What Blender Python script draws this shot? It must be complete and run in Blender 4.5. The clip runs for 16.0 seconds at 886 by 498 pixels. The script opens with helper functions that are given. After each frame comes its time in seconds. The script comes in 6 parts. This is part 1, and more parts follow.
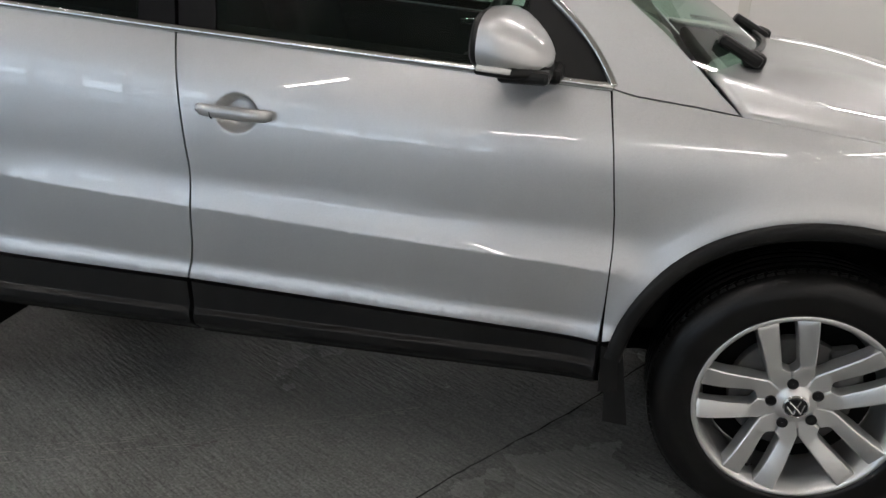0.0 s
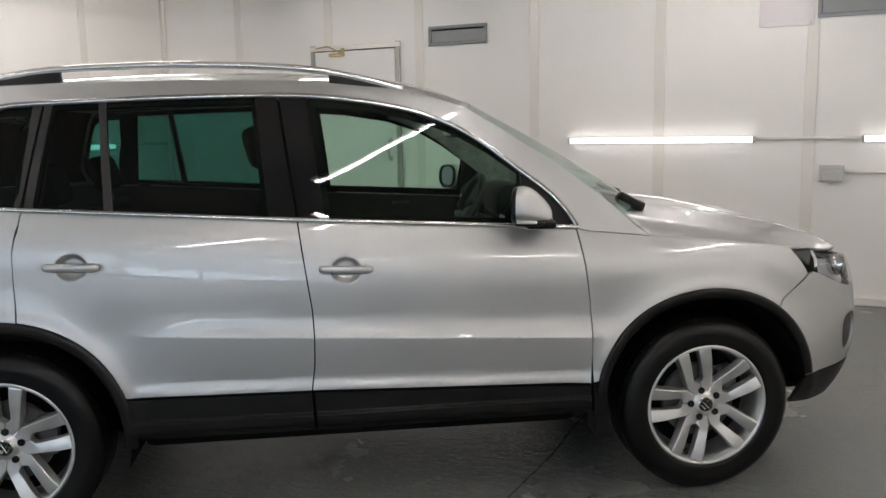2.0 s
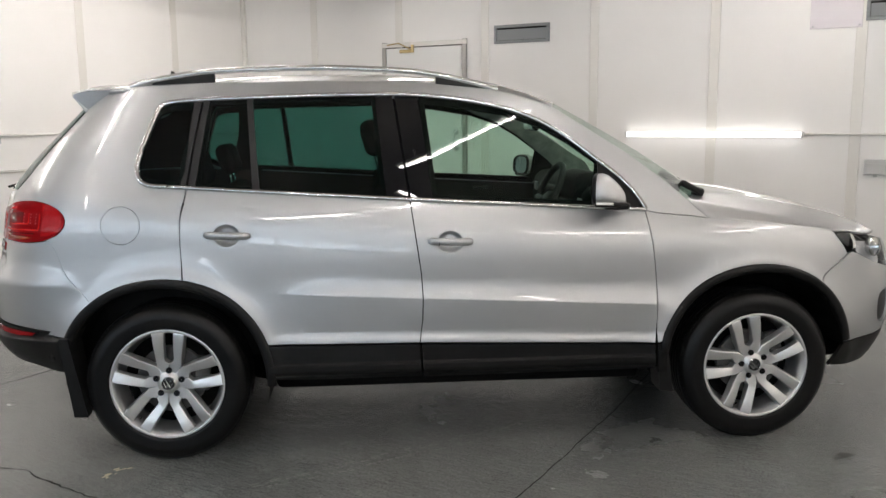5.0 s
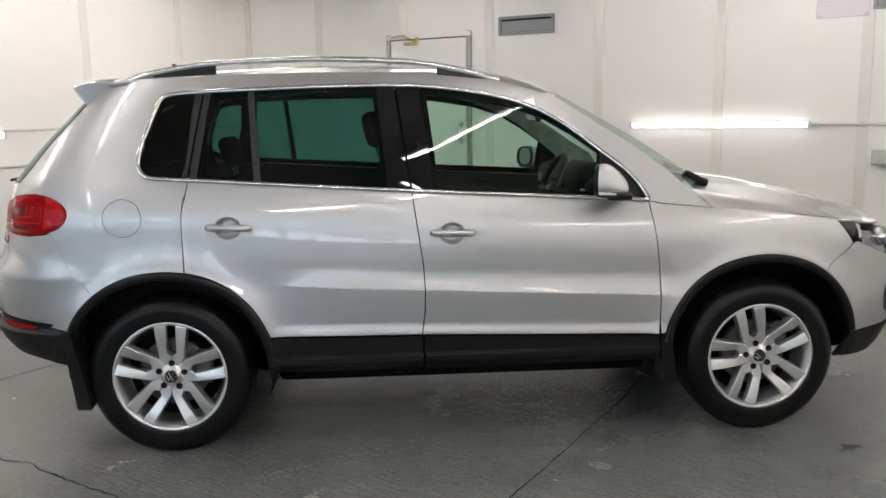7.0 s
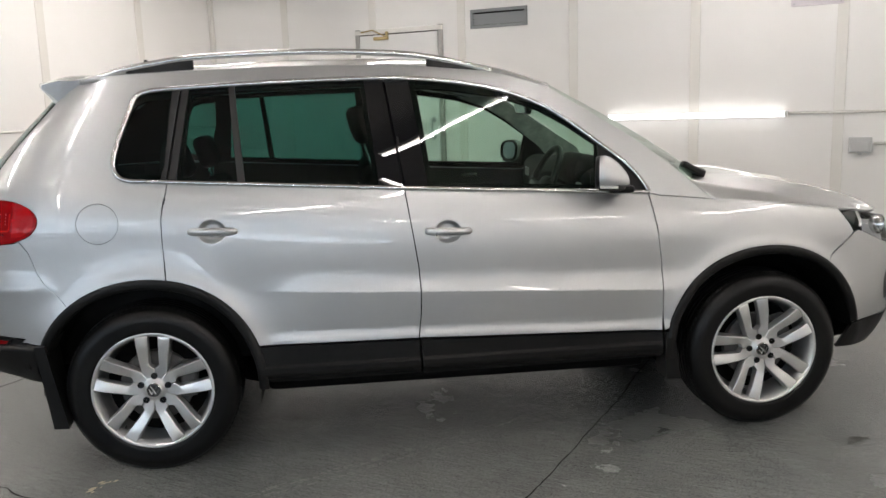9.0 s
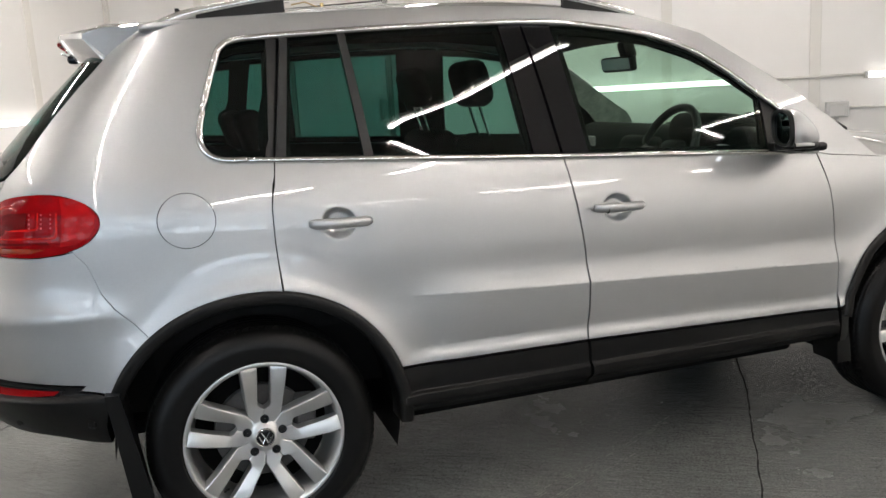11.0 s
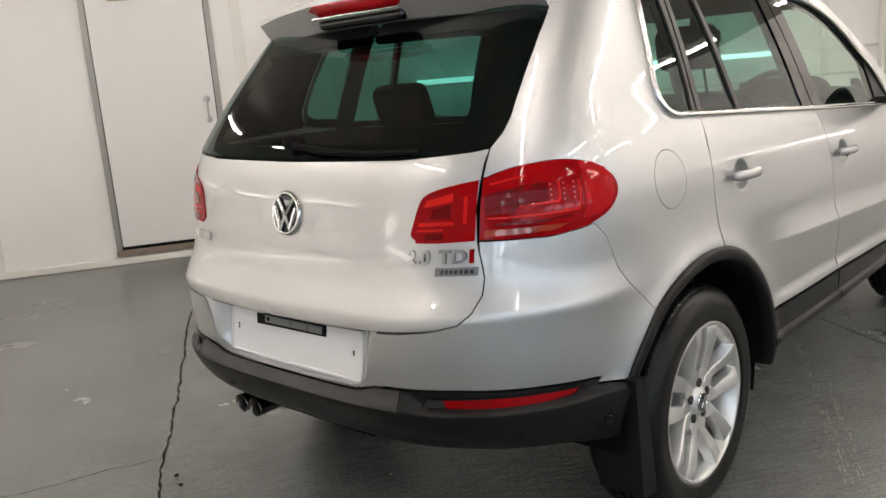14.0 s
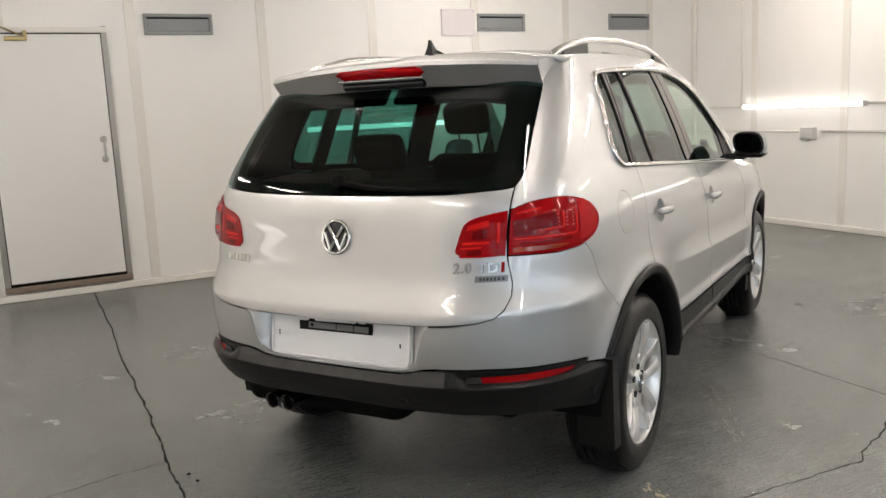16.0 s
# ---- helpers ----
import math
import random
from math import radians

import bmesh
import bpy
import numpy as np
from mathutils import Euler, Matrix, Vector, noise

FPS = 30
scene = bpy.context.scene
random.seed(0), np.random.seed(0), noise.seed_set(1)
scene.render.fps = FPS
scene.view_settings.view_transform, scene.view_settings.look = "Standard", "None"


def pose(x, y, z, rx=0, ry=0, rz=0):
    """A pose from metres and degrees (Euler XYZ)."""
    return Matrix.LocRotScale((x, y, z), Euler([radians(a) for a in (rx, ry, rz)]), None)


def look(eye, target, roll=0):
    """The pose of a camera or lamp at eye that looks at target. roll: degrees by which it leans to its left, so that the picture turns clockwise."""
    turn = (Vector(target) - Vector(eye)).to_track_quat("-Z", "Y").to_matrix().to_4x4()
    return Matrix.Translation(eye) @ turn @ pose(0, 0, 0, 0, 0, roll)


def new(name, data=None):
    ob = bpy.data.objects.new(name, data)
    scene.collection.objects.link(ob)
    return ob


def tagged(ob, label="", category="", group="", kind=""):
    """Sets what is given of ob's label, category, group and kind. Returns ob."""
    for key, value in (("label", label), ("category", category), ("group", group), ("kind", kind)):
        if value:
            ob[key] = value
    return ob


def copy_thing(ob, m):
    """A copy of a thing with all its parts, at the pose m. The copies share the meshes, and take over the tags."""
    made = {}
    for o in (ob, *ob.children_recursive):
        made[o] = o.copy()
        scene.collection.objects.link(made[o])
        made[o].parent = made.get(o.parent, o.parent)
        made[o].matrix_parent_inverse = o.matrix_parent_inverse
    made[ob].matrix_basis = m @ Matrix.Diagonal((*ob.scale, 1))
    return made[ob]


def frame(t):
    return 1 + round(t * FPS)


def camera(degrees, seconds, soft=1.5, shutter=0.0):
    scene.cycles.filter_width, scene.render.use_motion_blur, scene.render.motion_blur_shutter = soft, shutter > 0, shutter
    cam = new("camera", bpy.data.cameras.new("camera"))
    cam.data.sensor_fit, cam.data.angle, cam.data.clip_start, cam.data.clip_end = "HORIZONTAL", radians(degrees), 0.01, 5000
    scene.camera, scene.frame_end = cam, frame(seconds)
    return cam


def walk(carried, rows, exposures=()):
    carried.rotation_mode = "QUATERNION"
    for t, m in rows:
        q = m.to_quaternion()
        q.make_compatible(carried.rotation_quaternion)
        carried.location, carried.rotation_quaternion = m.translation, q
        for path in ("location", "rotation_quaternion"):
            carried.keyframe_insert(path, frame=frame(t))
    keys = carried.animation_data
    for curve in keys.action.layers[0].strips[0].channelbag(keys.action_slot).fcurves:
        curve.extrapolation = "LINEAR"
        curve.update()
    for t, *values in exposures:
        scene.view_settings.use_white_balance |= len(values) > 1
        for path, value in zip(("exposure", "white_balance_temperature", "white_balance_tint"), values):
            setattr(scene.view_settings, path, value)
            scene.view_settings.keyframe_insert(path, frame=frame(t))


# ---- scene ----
cam = camera(56.0, 16.0)
PATH = [
    (0, (2.114, -1.864, 1.361), (0.839, -0.495, 0.653), 2.8),
    (0.3, (2.03, -2.025, 1.345), (0.826, -0.605, 0.614), 0.7),
    (0.6, (1.927, -2.251, 1.342), (0.826, -0.706, 0.71), -1.2),
    (0.9, (1.862, -2.54, 1.351), (0.838, -0.883, 0.898), -1.7),
    (1.5, (1.887, -2.973, 1.414), (1.031, -1.201, 1.058), -0.7),
    (2, (1.997, -3.285, 1.446), (1.141, -1.501, 1.153), -1.0),
    (2.5, (2.034, -3.643, 1.44), (1.202, -1.848, 1.148), -0.6),
    (3, (2.051, -3.862, 1.476), (1.209, -2.075, 1.164), -0.6),
    (3.5, (2.067, -3.891, 1.469), (1.201, -2.115, 1.159), -0.2),
    (4, (2.068, -3.897, 1.469), (1.178, -2.132, 1.163), -0.3),
    (4.5, (2.056, -3.895, 1.471), (1.131, -2.149, 1.161), -0.2),
    (7, (2.071, -3.871, 1.458), (1.116, -2.145, 1.129), -0.8),
    (7.5, (2.082, -3.86, 1.457), (1.148, -2.124, 1.121), -1.2),
    (8, (2.079, -3.855, 1.457), (1.147, -2.119, 1.115), -1.3),
    (10.5, (0.982, -3.656, 1.387), (0.362, -1.787, 1.034), -3.1),
    (11, (0.555, -3.594, 1.352), (0.042, -1.697, 0.981), -3.3),
    (11.5, (0.1, -3.525, 1.306), (-0.343, -1.611, 0.936), -2.6),
    (12, (-0.36, -3.532, 1.341), (-0.653, -1.609, 0.874), -3.5),
    (12.5, (-0.811, -3.497, 1.317), (-0.938, -1.56, 0.835), -6.1),
    (13, (-1.252, -3.559, 1.336), (-1.131, -1.622, 0.855), -2.8),
    (13.5, (-1.595, -3.554, 1.352), (-1.244, -1.643, 0.877), -2.1),
    (14, (-1.895, -3.487, 1.351), (-1.417, -1.588, 0.942), -4.7),
    (14.5, (-2.219, -3.565, 1.394), (-1.512, -1.729, 1.036), -4.0),
    (15, (-2.453, -3.667, 1.431), (-1.63, -1.875, 1.103), -2.3),
    (15.5, (-2.589, -3.803, 1.428), (-1.723, -2.028, 1.112), -2.6),
    (16, (-2.719, -3.863, 1.429), (-1.818, -2.108, 1.098), -2.7),
]
walk(cam, [(t, look(eye, target, roll)) for t, eye, target, roll in PATH],
     exposures=[(0.0, 0.08, 6250, 10), (0.6, 0.2, 6250, 10), (2.0, 0.0, 6300, 10), (2.5, 0.14, 6300, 10), (3.2, 0.22, 6300, 10), (8.0, 0.25, 6300, 10), (10.5, 0.36, 6350, 10), (11.5, 0.28, 6400, 10), (12.5, 0.44, 6500, 10), (13.2, 0.48, 6550, 10), (14.5, 0.44, 6600, 10), (16.0, 0.37, 6650, 10)])

# ---- world and lights ----
world = bpy.data.worlds.new("world")
world.use_nodes = True
world.node_tree.nodes["Background"].inputs[0].default_value = (0.02, 0.022, 0.025, 1)
scene.world = world
scene.view_settings.exposure = 0.0

CEIL = 2.85
X0, X1, Y0, Y1 = -4.8, 4.8, -6.0, 3.88


# ---- materials ----
def material(name, color, rough=0.5, metal=0.0, **extra):
    m = bpy.data.materials.new(name)
    m.use_nodes = True
    b = m.node_tree.nodes["Principled BSDF"]
    b.inputs["Base Color"].default_value = (*color, 1)
    b.inputs["Roughness"].default_value = rough
    b.inputs["Metallic"].default_value = metal
    for k, v in extra.items():
        b.inputs[k.replace("_", " ")].default_value = v
    return m


def node(m, kind, **props):
    n = m.node_tree.nodes.new(kind)
    for k, v in props.items():
        if k in n.inputs:
            n.inputs[k].default_value = v
    return n


def wire(m, a, b):
    m.node_tree.links.new(a, b)


def bsdf(m):
    return m.node_tree.nodes["Principled BSDF"]


def coords(m, scale=(1, 1, 1)):
    c = m.node_tree.nodes.new("ShaderNodeTexCoord")
    p = m.node_tree.nodes.new("ShaderNodeMapping")
    p.inputs["Scale"].default_value = scale
    wire(m, c.outputs["Object"], p.inputs["Vector"])
    return p.outputs["Vector"]


def noise_tex(m, vec, scale, detail=4, rough=0.55):
    n = node(m, "ShaderNodeTexNoise", Scale=scale, Detail=detail, Roughness=rough)
    wire(m, vec, n.inputs["Vector"])
    return n.outputs["Fac"]


def ramp(m, fac, stops):
    r = m.node_tree.nodes.new("ShaderNodeValToRGB")
    e = r.color_ramp.elements
    e[0].position, e[0].color = stops[0][0], (*stops[0][1], 1)
    e[1].position, e[1].color = stops[-1][0], (*stops[-1][1], 1)
    for p, c in stops[1:-1]:
        e.new(p).color = (*c, 1)
    wire(m, fac, r.inputs["Fac"])
    return r.outputs["Color"]


def mix(m, a, b, fac, mode="MIX"):
    n = m.node_tree.nodes.new("ShaderNodeMix")
    n.data_type, n.blend_type = "RGBA", mode
    for k, v in ((0, fac), (6, a), (7, b)):
        if hasattr(v, "default_value"):
            wire(m, v, n.inputs[k])
        else:
            n.inputs[k].default_value = v if k == 0 else (*v, 1)
    return n.outputs[2]


def bump(m, height, strength, distance):
    n = node(m, "ShaderNodeBump", Strength=strength, Distance=distance)
    wire(m, height, n.inputs["Height"])
    wire(m, n.outputs["Normal"], bsdf(m).inputs["Normal"])
    return n


def grey(v):
    return (v, v, v)


def rough_from(m, fac, a, b):
    r = node(m, "ShaderNodeMapRange")
    r.inputs["To Min"].default_value, r.inputs["To Max"].default_value = a, b
    wire(m, fac, r.inputs["Value"])
    wire(m, r.outputs["Result"], bsdf(m).inputs["Roughness"])


def make_paint():
    m = material("silver_paint", (0.50, 0.505, 0.50), 0.46, 0.94, Coat_Weight=1.0, Coat_Roughness=0.01, Coat_IOR=1.6)
    v = coords(m)
    fl = noise_tex(m, v, 900, 1)
    wire(m, ramp(m, fl, [(0.3, (0.46, 0.465, 0.465)), (0.7, (0.585, 0.59, 0.59))]), bsdf(m).inputs["Base Color"])
    rough_from(m, noise_tex(m, v, 6, 3), 0.44, 0.48)
    return m


def make_floor():
    m = material("painted_concrete", (0.2, 0.2, 0.2), 0.35, 0.0, Coat_Weight=0.25, Coat_Roughness=0.16, Specular_IOR_Level=0.55)
    v = coords(m)
    big = noise_tex(m, v, 0.5, 6, 0.6)
    mid = noise_tex(m, v, 3.2, 8, 0.62)
    blot = noise_tex(m, v, 1.3, 7, 0.62)
    trowel = noise_tex(m, coords(m, (1.0, 4.5, 1)), 17, 4, 0.6)
    fine = noise_tex(m, v, 60, 6, 0.75)
    grit = noise_tex(m, v, 260, 3, 0.6)
    c = ramp(m, big, [(0.30, (0.112, 0.119, 0.116)), (0.52, (0.146, 0.152, 0.146)), (0.74, (0.190, 0.190, 0.178))])
    c = mix(m, c, ramp(m, mid, [(0.25, grey(0.36)), (0.75, grey(0.64))]), 0.75, "OVERLAY")
    # brownish worn ground where the paint is thin, with soft edges
    thin = mix(m, grey(0), ramp(m, fine, [(0.36, grey(0.02)), (0.66, grey(0.06))]), ramp(m, blot, [(0.44, grey(0)), (0.74, grey(1))]))
    c = mix(m, c, (0.27, 0.245, 0.205), thin)
    c = mix(m, c, ramp(m, fine, [(0.30, grey(0.32)), (0.70, grey(0.66))]), 0.7, "OVERLAY")
    c = mix(m, c, ramp(m, grit, [(0.3, grey(0.42)), (0.7, grey(0.58))]), 0.6, "OVERLAY")
    # light and dark of the fine trowel ridges, put into the colour as streaks
    streak = noise_tex(m, coords(m, (1.0, 7.0, 1)), 9, 5, 0.65)
    c = mix(m, c, ramp(m, streak, [(0.30, grey(0.34)), (0.70, grey(0.66))]), 0.6, "OVERLAY")
    grain = noise_tex(m, v, 120, 3, 0.6)
    c = mix(m, c, ramp(m, grain, [(0.32, grey(0.30)), (0.68, grey(0.70))]), 0.5, "OVERLAY")
    # small chips and specks
    chip = noise_tex(m, v, 38, 2, 0.5)
    c = mix(m, c, (0.06, 0.056, 0.052), ramp(m, chip, [(0.765, grey(0)), (0.79, grey(0.6))]))
    pale = noise_tex(m, coords(m, (1.0, 1.6, 1)), 29, 3, 0.5)
    c = mix(m, c, (0.30, 0.29, 0.27), ramp(m, pale, [(0.755, grey(0)), (0.80, grey(0.03))]))
    wire(m, c, bsdf(m).inputs["Base Color"])
    rough_from(m, blot, 0.20, 0.32)
    ridge = noise_tex(m, coords(m, (1.3, 9, 1)), 8, 3, 0.5)
    h = mix(m, mix(m, mix(m, trowel, ridge, 0.5), mid, 0.2), fine, 0.18)
    bump(m, h, 1.0, 0.0135)
    return m


def make_wall():
    m = material("white_wall_panel", (0.8, 0.79, 0.76), 0.42)
    v = coords(m)
    big = noise_tex(m, v, 1.1, 5)
    c = ramp(m, big, [(0.3, (0.845, 0.83, 0.80)), (0.7, (0.885, 0.87, 0.845))])
    spots = noise_tex(m, v, 16, 6, 0.7)
    c = mix(m, c, (0.5, 0.47, 0.42), ramp(m, spots, [(0.72, grey(0)), (0.80, grey(0.5))]))
    wire(m, c, bsdf(m).inputs["Base Color"])
    rough_from(m, noise_tex(m, v, 7, 4), 0.33, 0.5)
    bump(m, noise_tex(m, v, 3, 4), 0.12, 0.02)
    return m


def make_glass(name, tint, gloss=0.012):
    m = bpy.data.materials.new(name)
    m.use_nodes = True
    t = m.node_tree
    t.nodes.clear()
    out = t.nodes.new("ShaderNodeOutputMaterial")
    tr = t.nodes.new("ShaderNodeBsdfTransparent")
    tr.inputs[0].default_value = (*tint, 1)
    gl = t.nodes.new("ShaderNodeBsdfGlossy")
    gl.inputs["Roughness"].default_value = gloss
    lw = t.nodes.new("ShaderNodeLayerWeight")
    lw.inputs["Blend"].default_value = 0.5
    pw = t.nodes.new("ShaderNodeMath")
    pw.operation = "POWER"
    pw.inputs[1].default_value = 4.5
    fr = t.nodes.new("ShaderNodeMapRange")
    fr.inputs["To Min"].default_value, fr.inputs["To Max"].default_value = 0.04, 0.9
    t.links.new(lw.outputs["Facing"], pw.inputs[0])
    t.links.new(pw.outputs[0], fr.inputs["Value"])
    mx = t.nodes.new("ShaderNodeMixShader")
    t.links.new(fr.outputs[0], mx.inputs[0])
    t.links.new(tr.outputs[0], mx.inputs[1])
    t.links.new(gl.outputs[0], mx.inputs[2])
    t.links.new(mx.outputs[0], out.inputs[0])
    return m


def emitter(name, color, strength):
    m = bpy.data.materials.new(name)
    m.use_nodes = True
    b = m.node_tree.nodes["Principled BSDF"]
    b.inputs["Base Color"].default_value = (0.9, 0.9, 0.9, 1)
    b.inputs["Emission Color"].default_value = (*color, 1)
    b.inputs["Emission Strength"].default_value = strength
    return m


def make_rubber(name, v, rough, spec=0.22, grain=0.25):
    m = material(name, grey(v), rough, 0.0, Specular_IOR_Level=spec)
    c = coords(m)
    n = noise_tex(m, c, 14, 6, 0.65)
    wire(m, ramp(m, n, [(0.3, grey(v * 0.75)), (0.75, (v * 1.5, v * 1.45, v * 1.35))]), bsdf(m).inputs["Base Color"])
    rough_from(m, n, rough - 0.08, rough + 0.1)
    if grain:
        bump(m, noise_tex(m, c, 420, 2), grain, 0.0015)
    return m


PAINT = make_paint()
FLOOR = make_floor()
WALL = make_wall()
TRIM_WHITE = material("white_trim", (0.80, 0.78, 0.73), 0.22)
CEILING = material("warm_grey_ceiling", (0.27, 0.25, 0.22), 0.6)
TUBE = emitter("tube_light", (1.0, 0.95, 0.91), 3.3)
CEILTUBE = emitter("ceiling_tube_light", (1.0, 0.925, 0.87), 60.0)
# One row stronger and one weaker, set to balance light over the room.
STRONGTUBE = emitter("strong_tube_light", (1.0, 0.925, 0.86), 76.0)
WEAKTUBE = emitter("weak_tube_light", (1.0, 0.925, 0.86), 54.0)
EXHAUST = material("dull_exhaust_steel", (0.30, 0.29, 0.28), 0.25, 1.0)
CHROME = material("chrome", (0.70, 0.70, 0.685), 0.17, 1.0)
ALLOY = material("silver_alloy", (0.68, 0.68, 0.67), 0.34, 0.85, Coat_Weight=0.7, Coat_Roughness=0.06)
RAIL = material("satin_aluminium", (0.68, 0.68, 0.66), 0.25, 0.9)
CLAD = make_rubber("black_plastic_cladding", 0.006, 0.40, 0.25)
# Paler than the cladding: scuffs, plus light caught on the step, in the colour.
STEP = make_rubber("scuffed_lit_plastic", 0.026, 0.34, 0.4, 0.1)
TYRE = make_rubber("tyre_rubber", 0.0040, 0.32, 0.24)
BLACK = material("gloss_black", (0.005, 0.005, 0.006), 0.02, 0.0, Specular_IOR_Level=0.5)
DARK = make_rubber("dark_lining", 0.004, 0.8, 0.1, 0)
CABIN = make_rubber("cabin_plastic", 0.009, 0.6, 0.15, 0)
FABRIC = make_rubber("seat_fabric", 0.005, 0.85, 0.04, 0)
SATIN = make_rubber("satin_pillar_plastic", 0.022, 0.42, 0.3, 0)
IRON = make_rubber("brake_iron", 0.10, 0.5)
RED = material("red_lens", (0.27, 0.002, 0.004), 0.03, 0.0, Specular_IOR_Level=0.15)
REDIN = material("bright_red_lens", (0.58, 0.010, 0.008), 0.05, 0.0, Specular_IOR_Level=0.13)
REDMID = material("mid_red_lens", (0.42, 0.006, 0.008), 0.03, 0.0, Specular_IOR_Level=0.15)
REDDK = material("dark_red_lens", (0.14, 0.001, 0.002), 0.03, 0.0, Specular_IOR_Level=0.15)
PINKL = material("pale_led_lens", (0.50, 0.06, 0.07), 0.15)
AMBER = material("amber_lens", (0.26, 0.022, 0.004), 0.05)
CLEARL = make_glass("clear_lens", (0.85, 0.87, 0.88))
PRIV = make_glass("tinted_glass", (0.17, 0.36, 0.32))
FRONTGL = make_glass("green_glass", (0.66, 0.82, 0.73))
VENTM = material("grey_vent_paint", (0.26, 0.27, 0.275), 0.45)
BRASS = material("brass", (0.46, 0.36, 0.18), 0.34, 1.0)
STEEL = material("dull_steel", (0.5, 0.5, 0.5), 0.35, 0.9)
# One dark colour: dirt in the cracks, painted shade in holes and gaps.
CRACK = material("crack_dirt_and_hole_shade", (0.010, 0.010, 0.009), 0.9, 0.0, Specular_IOR_Level=0.08)
GREYBOX = material("grey_plastic_box", (0.55, 0.55, 0.54), 0.45)
WHITEPL = material("white_plate_paint", (0.78, 0.78, 0.79), 0.3, 0.0, Coat_Weight=0.6)
NAMEBAR = material("dark_name_strip", (0.20, 0.20, 0.20), 0.3, 0.6)
BARS = material("mark_grey", (0.03, 0.03, 0.03), 0.4)
PALELENS = material("pale_indicator_lens", (0.55, 0.55, 0.53), 0.12)
HOUSING = material("grey_lamp_housing", (0.52, 0.52, 0.53), 0.3, 0.25)
LETTERS = material("dark_chrome", (0.42, 0.42, 0.42), 0.22, 1.0)
WHEELRIM = make_rubber("steering_leather", 0.012, 0.42, 0.4)
PILLAR = make_rubber("pale_pillar_lining", 0.30, 0.8, 0.1, 0)
# Base darkened in place of the dark surroundings that the mirror would show.
MIRROR = material("darkened_mirror", (0.22, 0.25, 0.29), 0.02, 1.0)


# ---- mesh helpers ----
def part(name, bm, mat, parent=None, label="", smooth=False):
    me = bpy.data.meshes.new(name)
    bm.to_mesh(me)
    bm.free()
    me.materials.append(mat)
    if smooth:
        me.shade_smooth()
    ob = new(name, me)
    if parent:
        ob.parent = parent
    if label:
        ob["label"] = label
    return ob


def box(bm, cx, cy, cz, sx, sy, sz, bevel=0.0, m=None, seg=2):
    r = bmesh.ops.create_cube(bm, size=1.0)
    vs = r["verts"]
    for v in vs:
        v.co = Vector((v.co.x * sx, v.co.y * sy, v.co.z * sz))
    if bevel:
        es = list({e for v in vs for e in v.link_edges})
        res = bmesh.ops.bevel(bm, geom=es, offset=bevel, segments=seg, affect="EDGES", profile=0.5)
        vs = list({v for f in res["faces"] for v in f.verts} | {v for v in vs if v.is_valid})
    t = Matrix.Translation((cx, cy, cz)) @ (m or Matrix())
    for v in vs:
        v.co = t @ v.co
    return vs


def boxed(name, c, s, mat, parent=None, bevel=0.0, label="", m=None, seg=2):
    bm = bmesh.new()
    box(bm, *c, *s, bevel, m, seg)
    return part(name, bm, mat, parent, label, smooth=False)


def lathe(bm, profile, n=64, axis="y", centre=(0, 0, 0), closed=False):
    """Turn (radius, offset) pairs about an axis."""
    rings = []
    for r, o in profile:
        ring = []
        for i in range(n):
            a = 2 * math.pi * i / n
            p = {"y": (r * math.cos(a), o, r * math.sin(a)), "x": (o, r * math.cos(a), r * math.sin(a)), "z": (r * math.cos(a), r * math.sin(a), o)}[axis]
            ring.append(bm.verts.new(Vector(p) + Vector(centre)))
        rings.append(ring)
    pairs = list(zip(rings, rings[1:])) + ([(rings[-1], rings[0])] if closed else [])
    for a, b in pairs:
        for i in range(n):
            bm.faces.new((a[i], a[(i + 1) % n], b[(i + 1) % n], b[i]))
    return rings


def tube(bm, pts, radius, n=8, squash=(1, 1), cap=True):
    """A bar swept along points."""
    pts = [Vector(p) for p in pts]
    rings = []
    for i, p in enumerate(pts):
        d = (pts[min(i + 1, len(pts) - 1)] - pts[max(i - 1, 0)]).normalized()
        up = Vector((0, 0, 1)) if abs(d.z) < 0.9 else Vector((1, 0, 0))
        a = d.cross(up).normalized()
        b = a.cross(d).normalized()
        r = radius[i] if isinstance(radius, (list, tuple)) else radius
        rings.append([bm.verts.new(p + r * (squash[0] * math.cos(2 * math.pi * k / n) * a + squash[1] * math.sin(2 * math.pi * k / n) * b)) for k in range(n)])
    for a, b in zip(rings, rings[1:]):
        for k in range(n):
            bm.faces.new((a[k], a[(k + 1) % n], b[(k + 1) % n], b[k]))
    if cap:
        bm.faces.new(rings[0][::-1])
        bm.faces.new(rings[-1])


def smoothstep(a, b, x):
    t = min(1.0, max(0.0, (x - a) / (b - a)))
    return t * t * (3 - 2 * t)


def interp(x, pts):
    if x <= pts[0][0]:
        return pts[0][1]
    for (xa, ya), (xb, yb) in zip(pts, pts[1:]):
        if x <= xb:
            return ya + (yb - ya) * (x - xa) / (xb - xa) if xb > xa else yb
    return pts[-1][1]


def spline(pts, n):
    """Points of a smooth line through pts, n to a stretch."""
    P = [Vector(p) for p in pts]
    out = []
    for i in range(len(P) - 1):
        a, b, c, d = P[max(i - 1, 0)], P[i], P[i + 1], P[min(i + 2, len(P) - 1)]
        for k in range(n):
            t = k / n
            out.append(0.5 * ((2 * b) + (c - a) * t + (2 * a - 5 * b + 4 * c - d) * t * t + (3 * b - 3 * c + d - a) * t ** 3))
    out.append(P[-1])
    return out


# ---- the room ----
def quad_wall(name, c, s):
    return tagged(boxed(name, c, s, WALL), kind="structure", label="white painted workshop wall", category="wall")


